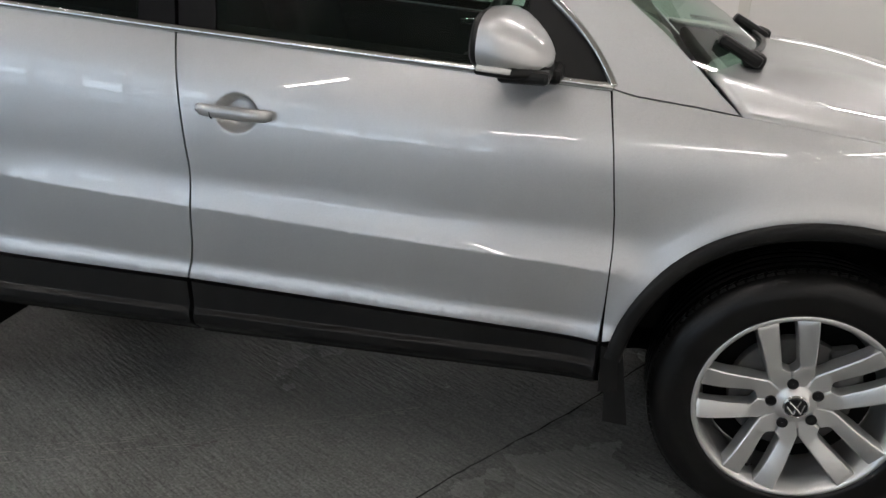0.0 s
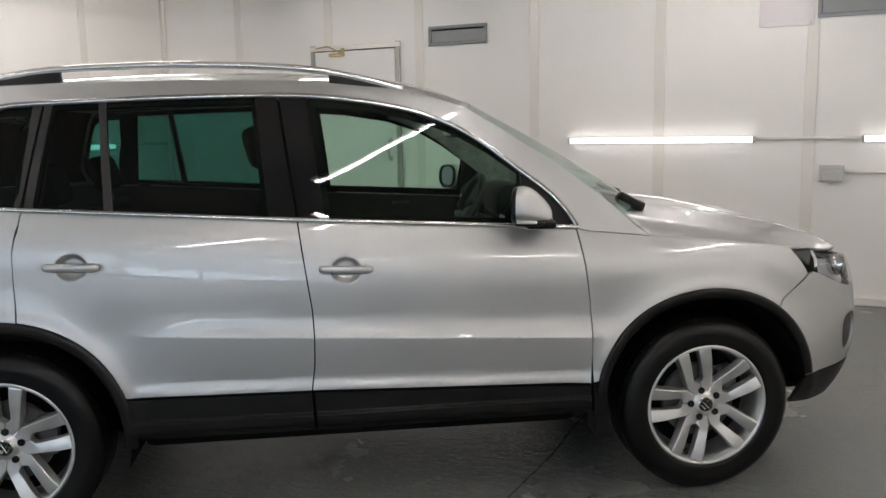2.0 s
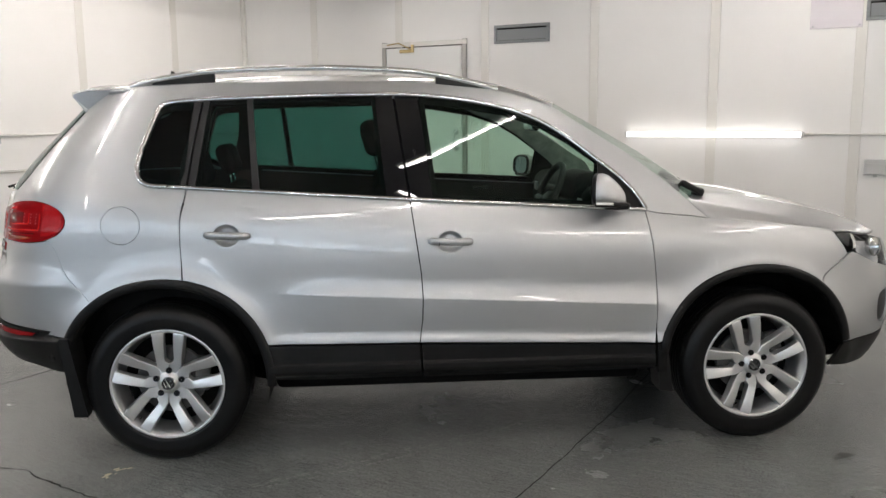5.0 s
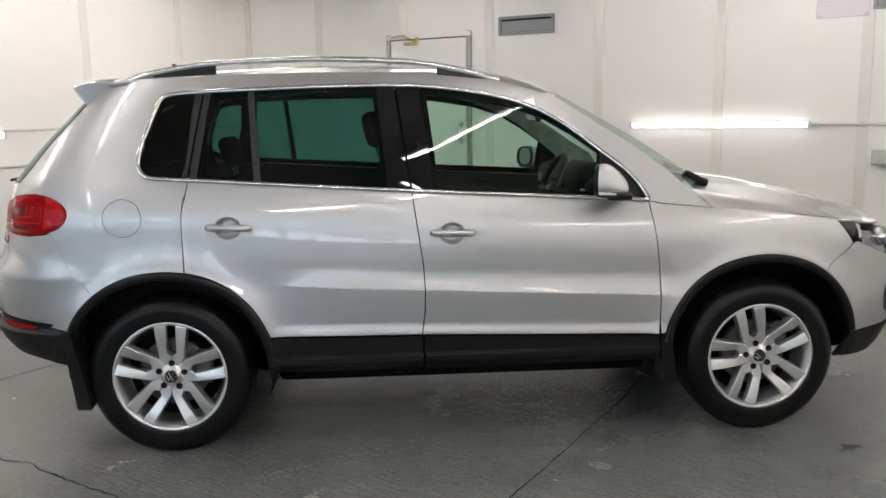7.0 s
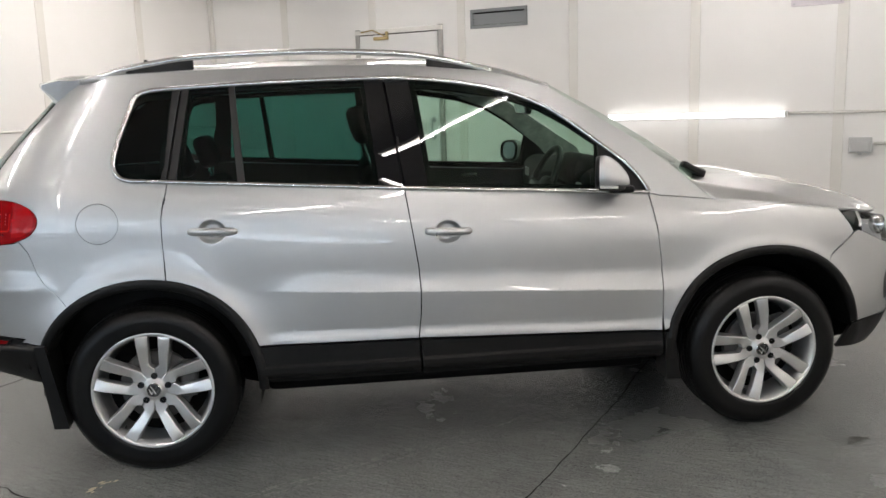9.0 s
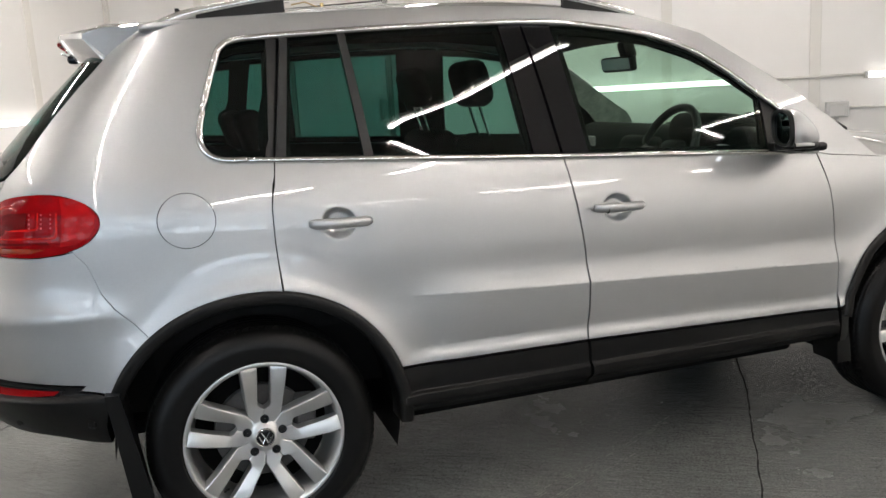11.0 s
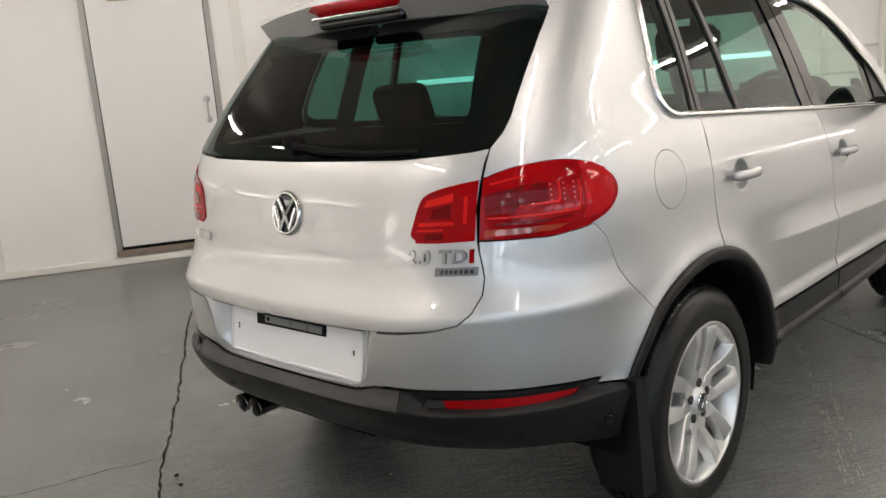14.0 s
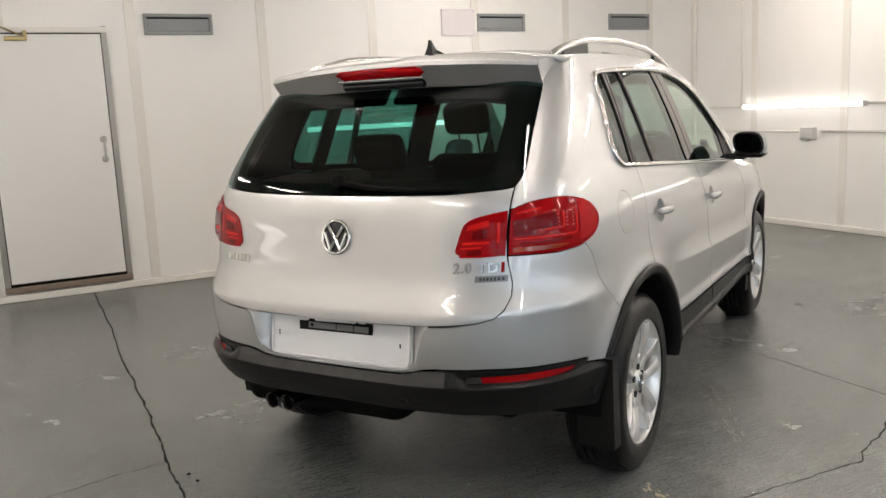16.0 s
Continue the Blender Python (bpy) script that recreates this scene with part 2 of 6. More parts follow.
floor = tagged(boxed("floor", ((X0 + X1) / 2, (Y0 + Y1) / 2, -0.1), (X1 - X0 + 0.4, Y1 - Y0 + 0.4, 0.2), FLOOR), "worn grey painted concrete floor with cracks", "floor", kind="structure")
wall_north = quad_wall("wall_north", ((X0 + X1) / 2, Y1 + 0.112, CEIL / 2), (X1 - X0 + 0.4, 0.2, CEIL))
wall_west = quad_wall("wall_west", (X0 - 0.112, (Y0 + Y1) / 2, CEIL / 2), (0.2, Y1 - Y0, CEIL))
wall_east = quad_wall("wall_east", (X1 + 0.112, (Y0 + Y1) / 2, CEIL / 2), (0.2, Y1 - Y0, CEIL))
BLUEWALL = material("pale_blue_wall", (0.62, 0.68, 0.77), 0.5)
# Unseen glazing is assumed, added for the bluish light the car's flank reflects.
GLOWPANE = emitter("assumed_pane_glow", (0.56, 0.77, 1.0), 1.25)
BRIGHTPANE = emitter("assumed_bright_pane_glow", (0.72, 0.86, 1.0), 4.2)
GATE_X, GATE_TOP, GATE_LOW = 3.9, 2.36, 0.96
bm = bmesh.new()
for p, q in ((X0 - 0.2, -GATE_X), (GATE_X, X1 + 0.2)):
    box(bm, (p + q) / 2, Y0 - 0.1, CEIL / 2, q - p, 0.2, CEIL)
box(bm, 0, Y0 - 0.1, (GATE_TOP + CEIL) / 2, 2 * GATE_X, 0.2, CEIL - GATE_TOP)
box(bm, 0, Y0 - 0.1, GATE_LOW / 2, 2 * GATE_X, 0.2, GATE_LOW)
wall_south = tagged(part("wall_south", bm, BLUEWALL), "pale blue painted wall around the assumed glazing", "wall", kind="structure")
glazing = tagged(new("window_1"), "assumed glazing in a white grid, glowing for the bluish light on the car", "window", kind="structure")
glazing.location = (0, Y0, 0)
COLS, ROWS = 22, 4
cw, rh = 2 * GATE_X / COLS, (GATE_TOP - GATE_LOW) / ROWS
for i in range(COLS + 1):
    boxed("window_frame", (-GATE_X + i * cw, -0.06, (GATE_TOP + GATE_LOW) / 2), (0.06, 0.06, GATE_TOP - GATE_LOW), TRIM_WHITE, glazing, 0.004)
for j in range(ROWS + 1):
    boxed("window_frame", (0, -0.062, GATE_LOW + j * rh), (2 * GATE_X, 0.05, 0.07), TRIM_WHITE, glazing, 0.004)
# Brighter panes picked at random, for bright squares in the paint's reflections.
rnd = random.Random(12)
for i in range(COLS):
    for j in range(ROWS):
        boxed("pane", (-GATE_X + (i + 0.5) * cw, -0.10, GATE_LOW + (j + 0.5) * rh), (cw - 0.04, 0.01, rh - 0.04), BRIGHTPANE if rnd.random() < (0.24, 0.16, 0.14, 0.06)[j] else GLOWPANE, glazing)
ceiling = tagged(boxed("ceiling", ((X0 + X1) / 2, (Y0 + Y1) / 2, CEIL + 0.05), (X1 - X0 + 0.4, Y1 - Y0 + 0.4, 0.1), CEILING), "plain warm grey ceiling", "ceiling", kind="structure")

# panels and cover strips of the three walls that show
JN = (-3.77, -2.66, -1.65, -0.51, 0.59, 1.75, 2.9, 4.1)
JW = (-5.0, -3.9, -2.8, -1.7, -0.6, 0.45, 1.6, 2.78)
JE = (-5.0, -3.9, -2.8, -1.7, -0.6, 0.7, 1.8, 2.95)


def panels(wall, joints, lo, hi, place, size):
    edges = [lo, *joints, hi]
    for a, b in zip(edges, edges[1:]):
        o = boxed("wall_panel", place((a + b) / 2, CEIL / 2), size(b - a - 0.006, CEIL), WALL, wall, 0.002, seg=1)
        o.matrix_parent_inverse = Matrix()
    for a in joints:
        boxed("cover_strip", place(a, CEIL / 2, 0.010), size(0.085, CEIL, 0.008), TRIM_WHITE, wall, 0.002, seg=1)


panels(wall_north, JN, X0, X1, lambda u, z, d=0.0: (u, Y1 + 0.006 - d, z), lambda w, h, t=0.012: (w, t, h))
panels(wall_west, JW, Y0, Y1, lambda u, z, d=0.0: (X0 - 0.006 + d, u, z), lambda w, h, t=0.012: (t, w, h))
panels(wall_east, JE, Y0, Y1, lambda u, z, d=0.0: (X1 + 0.006 - d, u, z), lambda w, h, t=0.012: (t, w, h))
for nm, c, s in (("baseboard", ((X0 + X1) / 2, Y1 - 0.018, 0.03), (X1 - X0 - 0.06, 0.036, 0.06)),
                 ("baseboard", (X0 + 0.018, (Y0 + Y1) / 2 - 0.02, 0.03), (0.036, Y1 - Y0 - 0.05, 0.06)),
                 ("baseboard", (X1 - 0.018, (Y0 + Y1) / 2 - 0.02, 0.03), (0.036, Y1 - Y0 - 0.05, 0.06))):
    tagged(boxed(nm, c, s, TRIM_WHITE, None, 0.008), "low white kerb along the wall", "baseboard", kind="structure")
for x in (X0 + 0.03, X1 - 0.03):
    tagged(boxed("trim", (x, Y1 - 0.03, CEIL / 2 + 0.03), (0.05, 0.05, CEIL - 0.07), TRIM_WHITE, None, 0.01), "white corner cover strip", "trim", kind="structure")


# ---- strip lights, conduit and boxes on the walls ----
def wall_m(wall, u, z):
    """A frame on a wall: x along it, y out into the room, z up."""
    if wall == "n":
        return Matrix.Translation((u, Y1 - 0.001, z)) @ Matrix.Rotation(math.pi, 4, "Z")
    if wall == "w":
        return Matrix.Translation((X0 + 0.001, u, z)) @ Matrix.Rotation(-math.pi / 2, 4, "Z")
    if wall == "s":
        return Matrix.Translation((u, Y0 + 0.001, z))
    return Matrix.Translation((X1 - 0.001, u, z)) @ Matrix.Rotation(math.pi / 2, 4, "Z")


def strip_light(length=1.54):
    e = tagged(new("strip_light"), "lit white LED batten fixed to the wall", "strip light", "strip lights")
    boxed("backplate", (0, 0.012, 0), (length, 0.022, 0.05), TRIM_WHITE, e, 0.003)
    bm = bmesh.new()
    tube(bm, [(-length / 2 + 0.02, 0.042, 0), (length / 2 - 0.02, 0.042, 0)], 0.024, 12)
    part("diffuser", bm, TUBE, e, smooth=True)
    for sx in (-1, 1):
        boxed("end_cap", (sx * (length / 2 - 0.01), 0.042, 0), (0.02, 0.05, 0.052), GREYBOX, e, 0.006)
    return e


first = strip_light()
first.matrix_basis = wall_m("n", 0.59, 1.293)
for w, u in (("n", 2.89), ("e", 2.31), ("e", 0.0), ("e", -2.3), ("w", 2.29), ("w", -0.1), ("w", -2.4)):
    copy_thing(first, wall_m(w, u, 1.293))


def conduit(w, z, a, b):
    bm = bmesh.new()
    tube(bm, [(a, 0.014, 0), (b, 0.014, 0)], 0.011, 8)
    c = part("conduit", bm, TRIM_WHITE, None, smooth=True)
    tagged(c, "thin white cable conduit clipped along the wall", "conduit", "conduits")
    c.matrix_basis = wall_m(w, 0, z)
    return c


# stretches along each wall: n runs mirrored in its own frame
for w, z, a, b in (("n", 1.298, -2.12, -1.365), ("n", 1.298, -4.74, -3.67), ("n", 1.04, -4.74, -2.02), ("e", 1.298, 3.10, 3.82), ("e", 1.02, 2.34, 3.82), ("e", 1.02, -5.9, 2.06),
                   ("e", 1.298, 0.78, 1.53), ("w", 1.335, -1.51, -0.69), ("w", 1.02, -2.2, 5.9), ("w", 1.298, -3.82, -3.07)):
    conduit(w, z, a, b)
bm = bmesh.new()
tube(bm, [(0, 0.014, 0), (0, 0.014, CEIL - 1.3)], 0.011, 8)
drop = tagged(part("conduit", bm, TRIM_WHITE, None, smooth=True), "white conduit running down the wall", "conduit", "conduits")
drop.matrix_basis = wall_m("e", 3.12, 1.3)


def socket_box():
    e = tagged(new("socket_box"), "grey plastic socket box on the wall", "socket box", "socket boxes")
    boxed("body", (0, 0.028, 0), (0.175, 0.055, 0.125), GREYBOX, e, 0.008)
    boxed("flap", (0.0, 0.060, -0.01), (0.13, 0.012, 0.085), GREYBOX, e, 0.005)
    boxed("gland", (0.0, 0.03, -0.07), (0.03, 0.03, 0.02), GREYBOX, e, 0.004)
    return e


sb = socket_box()
sb.matrix_basis = wall_m("n", 1.92, 1.028)
for w, u in (("e", 2.2), ("w", 2.28), ("e", -0.9)):
    copy_thing(sb, wall_m(w, u, 1.0))


# ---- vents, board and door on the far wall ----
def vent():
    e = tagged(new("wall_vent"), "grey metal ventilation cover on the wall", "vent", "wall vents")
    w, h = 0.585, 0.178
    for sz in (-1, 1):
        boxed("frame", (0, 0.014, sz * (h / 2 - 0.014)), (w, 0.026, 0.028), VENTM, e, 0.003)
    for sx in (-1, 1):
        boxed("frame", (sx * (w / 2 - 0.014), 0.014, 0), (0.028, 0.026, h - 0.058), VENTM, e, 0.003)
    boxed("flap", (0, 0.009, -0.006), (w - 0.062, 0.010, h - 0.075), VENTM, e, 0.002, "pale grey flap", Matrix.Rotation(radians(-4), 4, "X"))
    boxed("backing", (0, 0.004, 0), (w - 0.05, 0.006, h - 0.05), CRACK, e)
    return e


v1 = vent()
v1.matrix_basis = wall_m("n", -1.25, 2.268)
for u, z in ((2.065, 2.30), (3.785, 2.316)):
    copy_thing(v1, wall_m("n", u, z))
board = tagged(boxed("sign_board", (0, 0.008, 0), (0.395, 0.012, 0.268), material("blank_board", (0.72, 0.68, 0.70), 0.25), None, 0.003), "blank pinkish white board screwed to the wall", "board")
board.matrix_basis = wall_m("n", 1.553, 2.297)
for sx in (-1, 1):
    for sz in (-1, 1):
        bm = bmesh.new()
        lathe(bm, [(0.0005, 0.020), (0.006, 0.018), (0.007, 0.013)], 10)
        o = part("screw", bm, STEEL, board)
        o.location = (sx * 0.175, 0, sz * 0.115)


def wall_door():
    d = tagged(new("door_1"), "closed white flush door with worn metal frame", "door", kind="structure")
    d.matrix_basis = wall_m("n", -2.355, 0)
    w, top, bot = 0.90, 2.185, 0.15
    bm = bmesh.new()
    box(bm, 0, 0.012, (top + bot) / 2, w, 0.03, top - bot, 0.003)
    leaf = part("leaf", bm, material("white_door_paint", (0.80, 0.795, 0.78), 0.38), d)
    fr = material("worn_aluminium_frame", (0.36, 0.35, 0.33), 0.45, 0.5)
    boxed("frame_side", (-w / 2 - 0.03, 0.014, 1.19), (0.046, 0.036, 2.12), fr, d, 0.004)
    boxed("frame_side", (w / 2 + 0.03, 0.014, 1.19), (0.046, 0.036, 2.12), fr, d, 0.004)
    boxed("frame_top", (0, 0.014, top + 0.034), (w + 0.11, 0.04, 0.046), TRIM_WHITE, d, 0.004)
    boxed("gap", (0, 0.004, (top + bot) / 2), (w + 0.014, 0.006, top - bot + 0.02), CRACK, d)
    boxed("threshold", (0, 0.02, 0.098), (w + 0.11, 0.045, 0.05), material("rusty_threshold", (0.25, 0.20, 0.16), 0.6, 0.4), d, 0.006)
    boxed("gap", (0, 0.014, 0.137), (w + 0.02, 0.02, 0.028), CRACK, d)
    bm = bmesh.new()
    box(bm, 0.19, 0.04, 2.15, 0.17, 0.034, 0.034, 0.008)
    box(bm, 0.12, 0.04, 2.19, 0.03, 0.02, 0.05, 0.004)
    part("door_closer", bm, BRASS, d, "brass door closer")
    bm = bmesh.new()
    tube(bm, [(0.14, 0.05, 2.17), (0.28, 0.06, 2.235), (0.42, 0.05, 2.22)], 0.007, 8)
    part("closer_arm", bm, BRASS, d)
    bm = bmesh.new()
    for z in (1.14, 1.31):
        lathe(bm, [(0.0005, 0.033), (0.026, 0.033), (0.028, 0.027)], 20, centre=(-0.385, 0, z))
    tube(bm, [(-0.385, 0.03, 1.14), (-0.385, 0.065, 1.155), (-0.385, 0.068, 1.225), (-0.385, 0.065, 1.295), (-0.385, 0.03, 1.31)], 0.009, 10)
    part("door_handle", bm, STEEL, d, "steel pull handle", smooth=True)
    return d


wall_door()

# ---- ceiling tubes ----
HANG = 2.62


def ceiling_light(lit, length=1.5):
    e = tagged(new("ceiling_light"), "lit fluorescent batten hung under the ceiling", "ceiling light", "ceiling lights")
    boxed("body", (0, 0, 0.045), (length, 0.07, 0.05), TRIM_WHITE, e, 0.005)
    for sx in (-1, 1):
        boxed("hanger", (sx * length * 0.35, 0, (CEIL - HANG + 0.07) / 2), (0.012, 0.012, CEIL - HANG - 0.07), TRIM_WHITE, e)
    bm = bmesh.new()
    tube(bm, [(-length / 2 + 0.02, 0, 0), (length / 2 - 0.02, 0, 0)], 0.015, 10)
    part("tube", bm, lit, e, smooth=True)
    return e


# rows of tubes, all running the same way: x, the first one's y, how many
for x, y0, n, lit in ((-3.3, -2.5, 3, STRONGTUBE), (-1.0, -4.8, 4, CEILTUBE), (1.37, -3.85, 4, CEILTUBE), (3.7, -5.0, 4, WEAKTUBE)):
    cl = ceiling_light(lit)
    cl.matrix_basis = pose(x, y0, HANG, 0, 0, 90)
    for k in range(1, n):
        copy_thing(cl, pose(x, y0 + 2.2 * k, HANG, 0, 0, 90))


# ---- cracks and joints in the floor ----
def crack(name, pts, width, wobble, seed):
    rnd = random.Random(seed)
    line = spline([(x, y, 0) for x, y in pts], 1)
    fine = []
    for a, b in zip(line, line[1:]):
        n = max(2, int((b - a).length / 0.03))
        fine += [a + (b - a) * k / n for k in range(n)]
    fine.append(line[-1])
    bm = bmesh.new()
    prev, off = None, 0.0
    for i, p in enumerate(fine):
        d = (fine[min(i + 1, len(fine) - 1)] - fine[max(i - 1, 0)]).normalized()
        nrm = Vector((-d.y, d.x, 0))
        off = 0.85 * off + rnd.uniform(-wobble, wobble)
        w = width * rnd.uniform(0.35, 1.2)
        row = [bm.verts.new(p + nrm * (off + s * w) + Vector((0, 0, 0.0008))) for s in (-0.5, 0.5)]
        if prev:
            bm.faces.new((prev[0], prev[1], row[1], row[0]))
        prev = row
    return part(name, bm, CRACK, floor)


crack("joint", [(-2.185, 3.8), (-2.207, 2.41), (-2.235, 1.0), (-2.26, -0.3), (-2.28, -1.1), (-2.30, -2.4), (-2.31, -4)], 0.012, 0.0050, 1)
crack("joint", [(0.86, 3.8), (0.885, 1.5), (0.90, 0.2), (0.87, -0.6), (0.84, -1.2), (0.82, -3.8)], 0.007, 0.003, 2)
crack("crack", [(1.9, -1.60), (0.89, -1.5), (0.45, -1.72), (0.227, -1.785), (0.10, -1.865), (-0.175, -1.866), (-0.52, -1.833), (-0.85, -1.825), (-1.085, -1.788), (-1.6, -1.84)], 0.009, 0.011, 3)
crack("crack", [(-2.26, -0.327), (-2.44, -0.33), (-2.74, -0.39), (-3.2, -0.36)], 0.006, 0.008, 4)

# pale tyre scuffs and loose grit
SCUFF = material("pale_scuff", (0.19, 0.185, 0.17), 0.6)


def scuff(x0, y0, x1, y1, seed):
    rnd = random.Random(seed)
    a, b = Vector((x0, y0, 0)), Vector((x1, y1, 0))
    d = (b - a).normalized()
    n = Vector((-d.y, d.x, 0))
    bm = bmesh.new()
    s, end = 0.0, (b - a).length
    while s < end:
        l = rnd.uniform(0.012, 0.05)
        for o in (-0.012, 0.0, 0.012):
            if rnd.random() < 0.55:
                w, k = rnd.uniform(0.001, 0.003), o + rnd.uniform(-0.003, 0.003)
                c = a + d * (s + rnd.uniform(0, 0.01)) + n * k
                bm.faces.new([bm.verts.new(c + p + Vector((0, 0, 0.0007))) for p in (-n * w, d * l - n * w * 0.4, d * l + n * w * 0.4, n * w)])
        s += l + rnd.uniform(0.004, 0.02)
    bmesh.ops.recalc_face_normals(bm, faces=bm.faces)
    for f in bm.faces:
        if f.normal.z < 0:
            f.normal_flip()
    part("tyre_scuff", bm, SCUFF, floor)


scuff(-0.174, -1.525, 0.578, -0.29, 5)
scuff(-0.078, -1.457, 0.447, -0.646, 6)
for k, (x, y, r) in enumerate(((-0.854, -0.834, 0.006), (-1.476, -0.814, 0.006), (-1.293, -1.21, 0.006), (-2.211, -0.497, 0.009), (-2.193, -0.582, 0.008))):
    rnd = random.Random(40 + k)
    bm = bmesh.new()
    bmesh.ops.create_icosphere(bm, subdivisions=2, radius=r)
    for v in bm.verts:
        v.co *= rnd.uniform(0.75, 1.15)
        v.co.z = max(v.co.z * 0.6, -r * 0.3) + r * 0.3
    o = tagged(part("pebble", bm, SCUFF if k < 3 else CRACK), "small loose chip of grit on the floor", "grit", "loose grit")
    o.location = (x, y, 0)



def stain(name, x, y, length, width, turn, mat, seed, bits):
    """Small ragged flecks lying flat together on the floor."""
    rnd = random.Random(seed)
    bm = bmesh.new()
    t = radians(turn)
    for _ in range(bits):
        u, w = rnd.gauss(0, length * 0.35), rnd.gauss(0, width * 0.35)
        cx, cy = x + u * math.cos(t) - w * math.sin(t), y + u * math.sin(t) + w * math.cos(t)
        r = rnd.uniform(0.15, 0.4) * width
        ring = []
        for k in range(9):
            a = 2 * math.pi * k / 9
            q = r * rnd.uniform(0.5, 1.2)
            p, o = 1.9 * q * math.cos(a), q * math.sin(a)
            ring.append(bm.verts.new((cx + p * math.cos(t) - o * math.sin(t), cy + p * math.sin(t) + o * math.cos(t), 0.0009 + 0.00002 * _)))
        bm.faces.new(ring)
    part(name, bm, mat, floor)


stain("oil_stain", 1.957, -0.035, 0.10, 0.035, 50, material("oil_stain", (0.035, 0.034, 0.030), 0.5), 3, 12)
stain("chipped_patch", -0.75, -1.64, 0.09, 0.030, 75, material("bare_concrete_chip", (0.33, 0.28, 0.20), 0.8), 5, 9)
stain("chipped_patch", 0.30, -0.86, 0.12, 0.022, 58, material("dark_scrape", (0.07, 0.065, 0.06), 0.7), 9, 7)

# ---- the car ----
# Car frame: x forward, y to its left, z up; the road under the middle of the wheelbase is its origin.
car = tagged(new("car"), "silver metallic compact SUV with black cladding", "car")
car.matrix_basis = pose(0, 0, 0, 0, 0, 33)
AXF, AXR, HUB = 1.302, -1.302, 0.345
XS_R, XS_F = -1.2, 1.05

PROFILE = [(0.2, 0.84), (0.34, 0.866), (0.45, 0.873), (0.55, 0.876), (0.65, 0.874), (0.74, 0.870), (0.80, 0.872), (0.86, 0.872), (0.92, 0.867), (0.97, 0.858), (1.01, 0.847), (1.06, 0.829), (1.10, 0.811), (1.13, 0.798), (1.17, 0.784), (1.22, 0.768),
           (1.3, 0.739), (1.45, 0.678), (1.55, 0.630), (1.60, 0.600), (1.64, 0.565)]
REAR = [(0.30, -2.03), (0.38, -2.09), (0.44, -2.145), (0.5, -2.172), (0.57, -2.178), (0.66, -2.180), (0.735, -2.172), (0.79, -2.165), (0.83, -2.150), (0.9, -2.123), (1.0, -2.102), (1.10, -2.085),
        (1.16, -2.055), (1.22, -2.005), (1.35, -1.875), (1.5, -1.715), (1.62, -1.60)]
FRONT = [(0.25, 2.04), (0.32, 2.12), (0.42, 2.18), (0.55, 2.205), (0.7, 2.195), (0.8, 2.17), (0.88, 2.125), (0.95, 2.04), (1.02, 1.92), (1.2, 1.6)]


def smooth_interp(x, pts, w):
    return sum(k * interp(x + d * w, pts) for d, k in ((-1, 0.12), (-0.6, 0.2), (0, 0.36), (0.6, 0.2), (1, 0.12)))


def smooth_table(pts, w):
    """A fine table of the smooth, unwavering curve through pts, softened over w."""
    x, y = np.array(pts, float).T
    h, d = np.diff(x), np.diff(y) / np.diff(x)
    s = np.zeros(len(x))
    for k in range(1, len(x) - 1):
        if d[k - 1] * d[k] > 0:
            p, q = 2 * h[k] + h[k - 1], h[k] + 2 * h[k - 1]
            s[k] = (p + q) / (p / d[k - 1] + q / d[k])
    s[0], s[-1] = d[0], d[-1]
    g = np.arange(x[0], x[-1], 0.001)
    k = np.clip(np.searchsorted(x, g, "right") - 1, 0, len(x) - 2)
    t = (g - x[k]) / h[k]
    v = y[k] * (1 + 2 * t) * (1 - t) ** 2 + s[k] * h[k] * t * (1 - t) ** 2 + y[k + 1] * t * t * (3 - 2 * t) + s[k + 1] * h[k] * t * t * (t - 1)
    n = int(w * 1000)
    ker = np.exp(-0.5 * (np.arange(-3 * n, 3 * n + 1) / n) ** 2)
    lo = v[0] + s[0] * 0.001 * np.arange(-3 * n, 0)
    hi = v[-1] + s[-1] * 0.001 * np.arange(1, 3 * n + 1)
    return g, np.convolve(np.concatenate([lo, v, hi]), ker / ker.sum(), "valid")


PROFILE_T, REAR_T, FRONT_T = smooth_table(PROFILE, 0.022), smooth_table(REAR, 0.024), smooth_table(FRONT, 0.014)


def on_table(x, table):
    return float(np.interp(x, *table))


def belt(x):
    return 1.103 - 0.061 * max(-1.7, min(1.1, x))


def sill_top(x):
    return interp(x, [(-0.9, 0.512), (-0.2, 0.505), (0.83, 0.473)])


def crease_z(x):
    return 0.690 - 0.05 * x


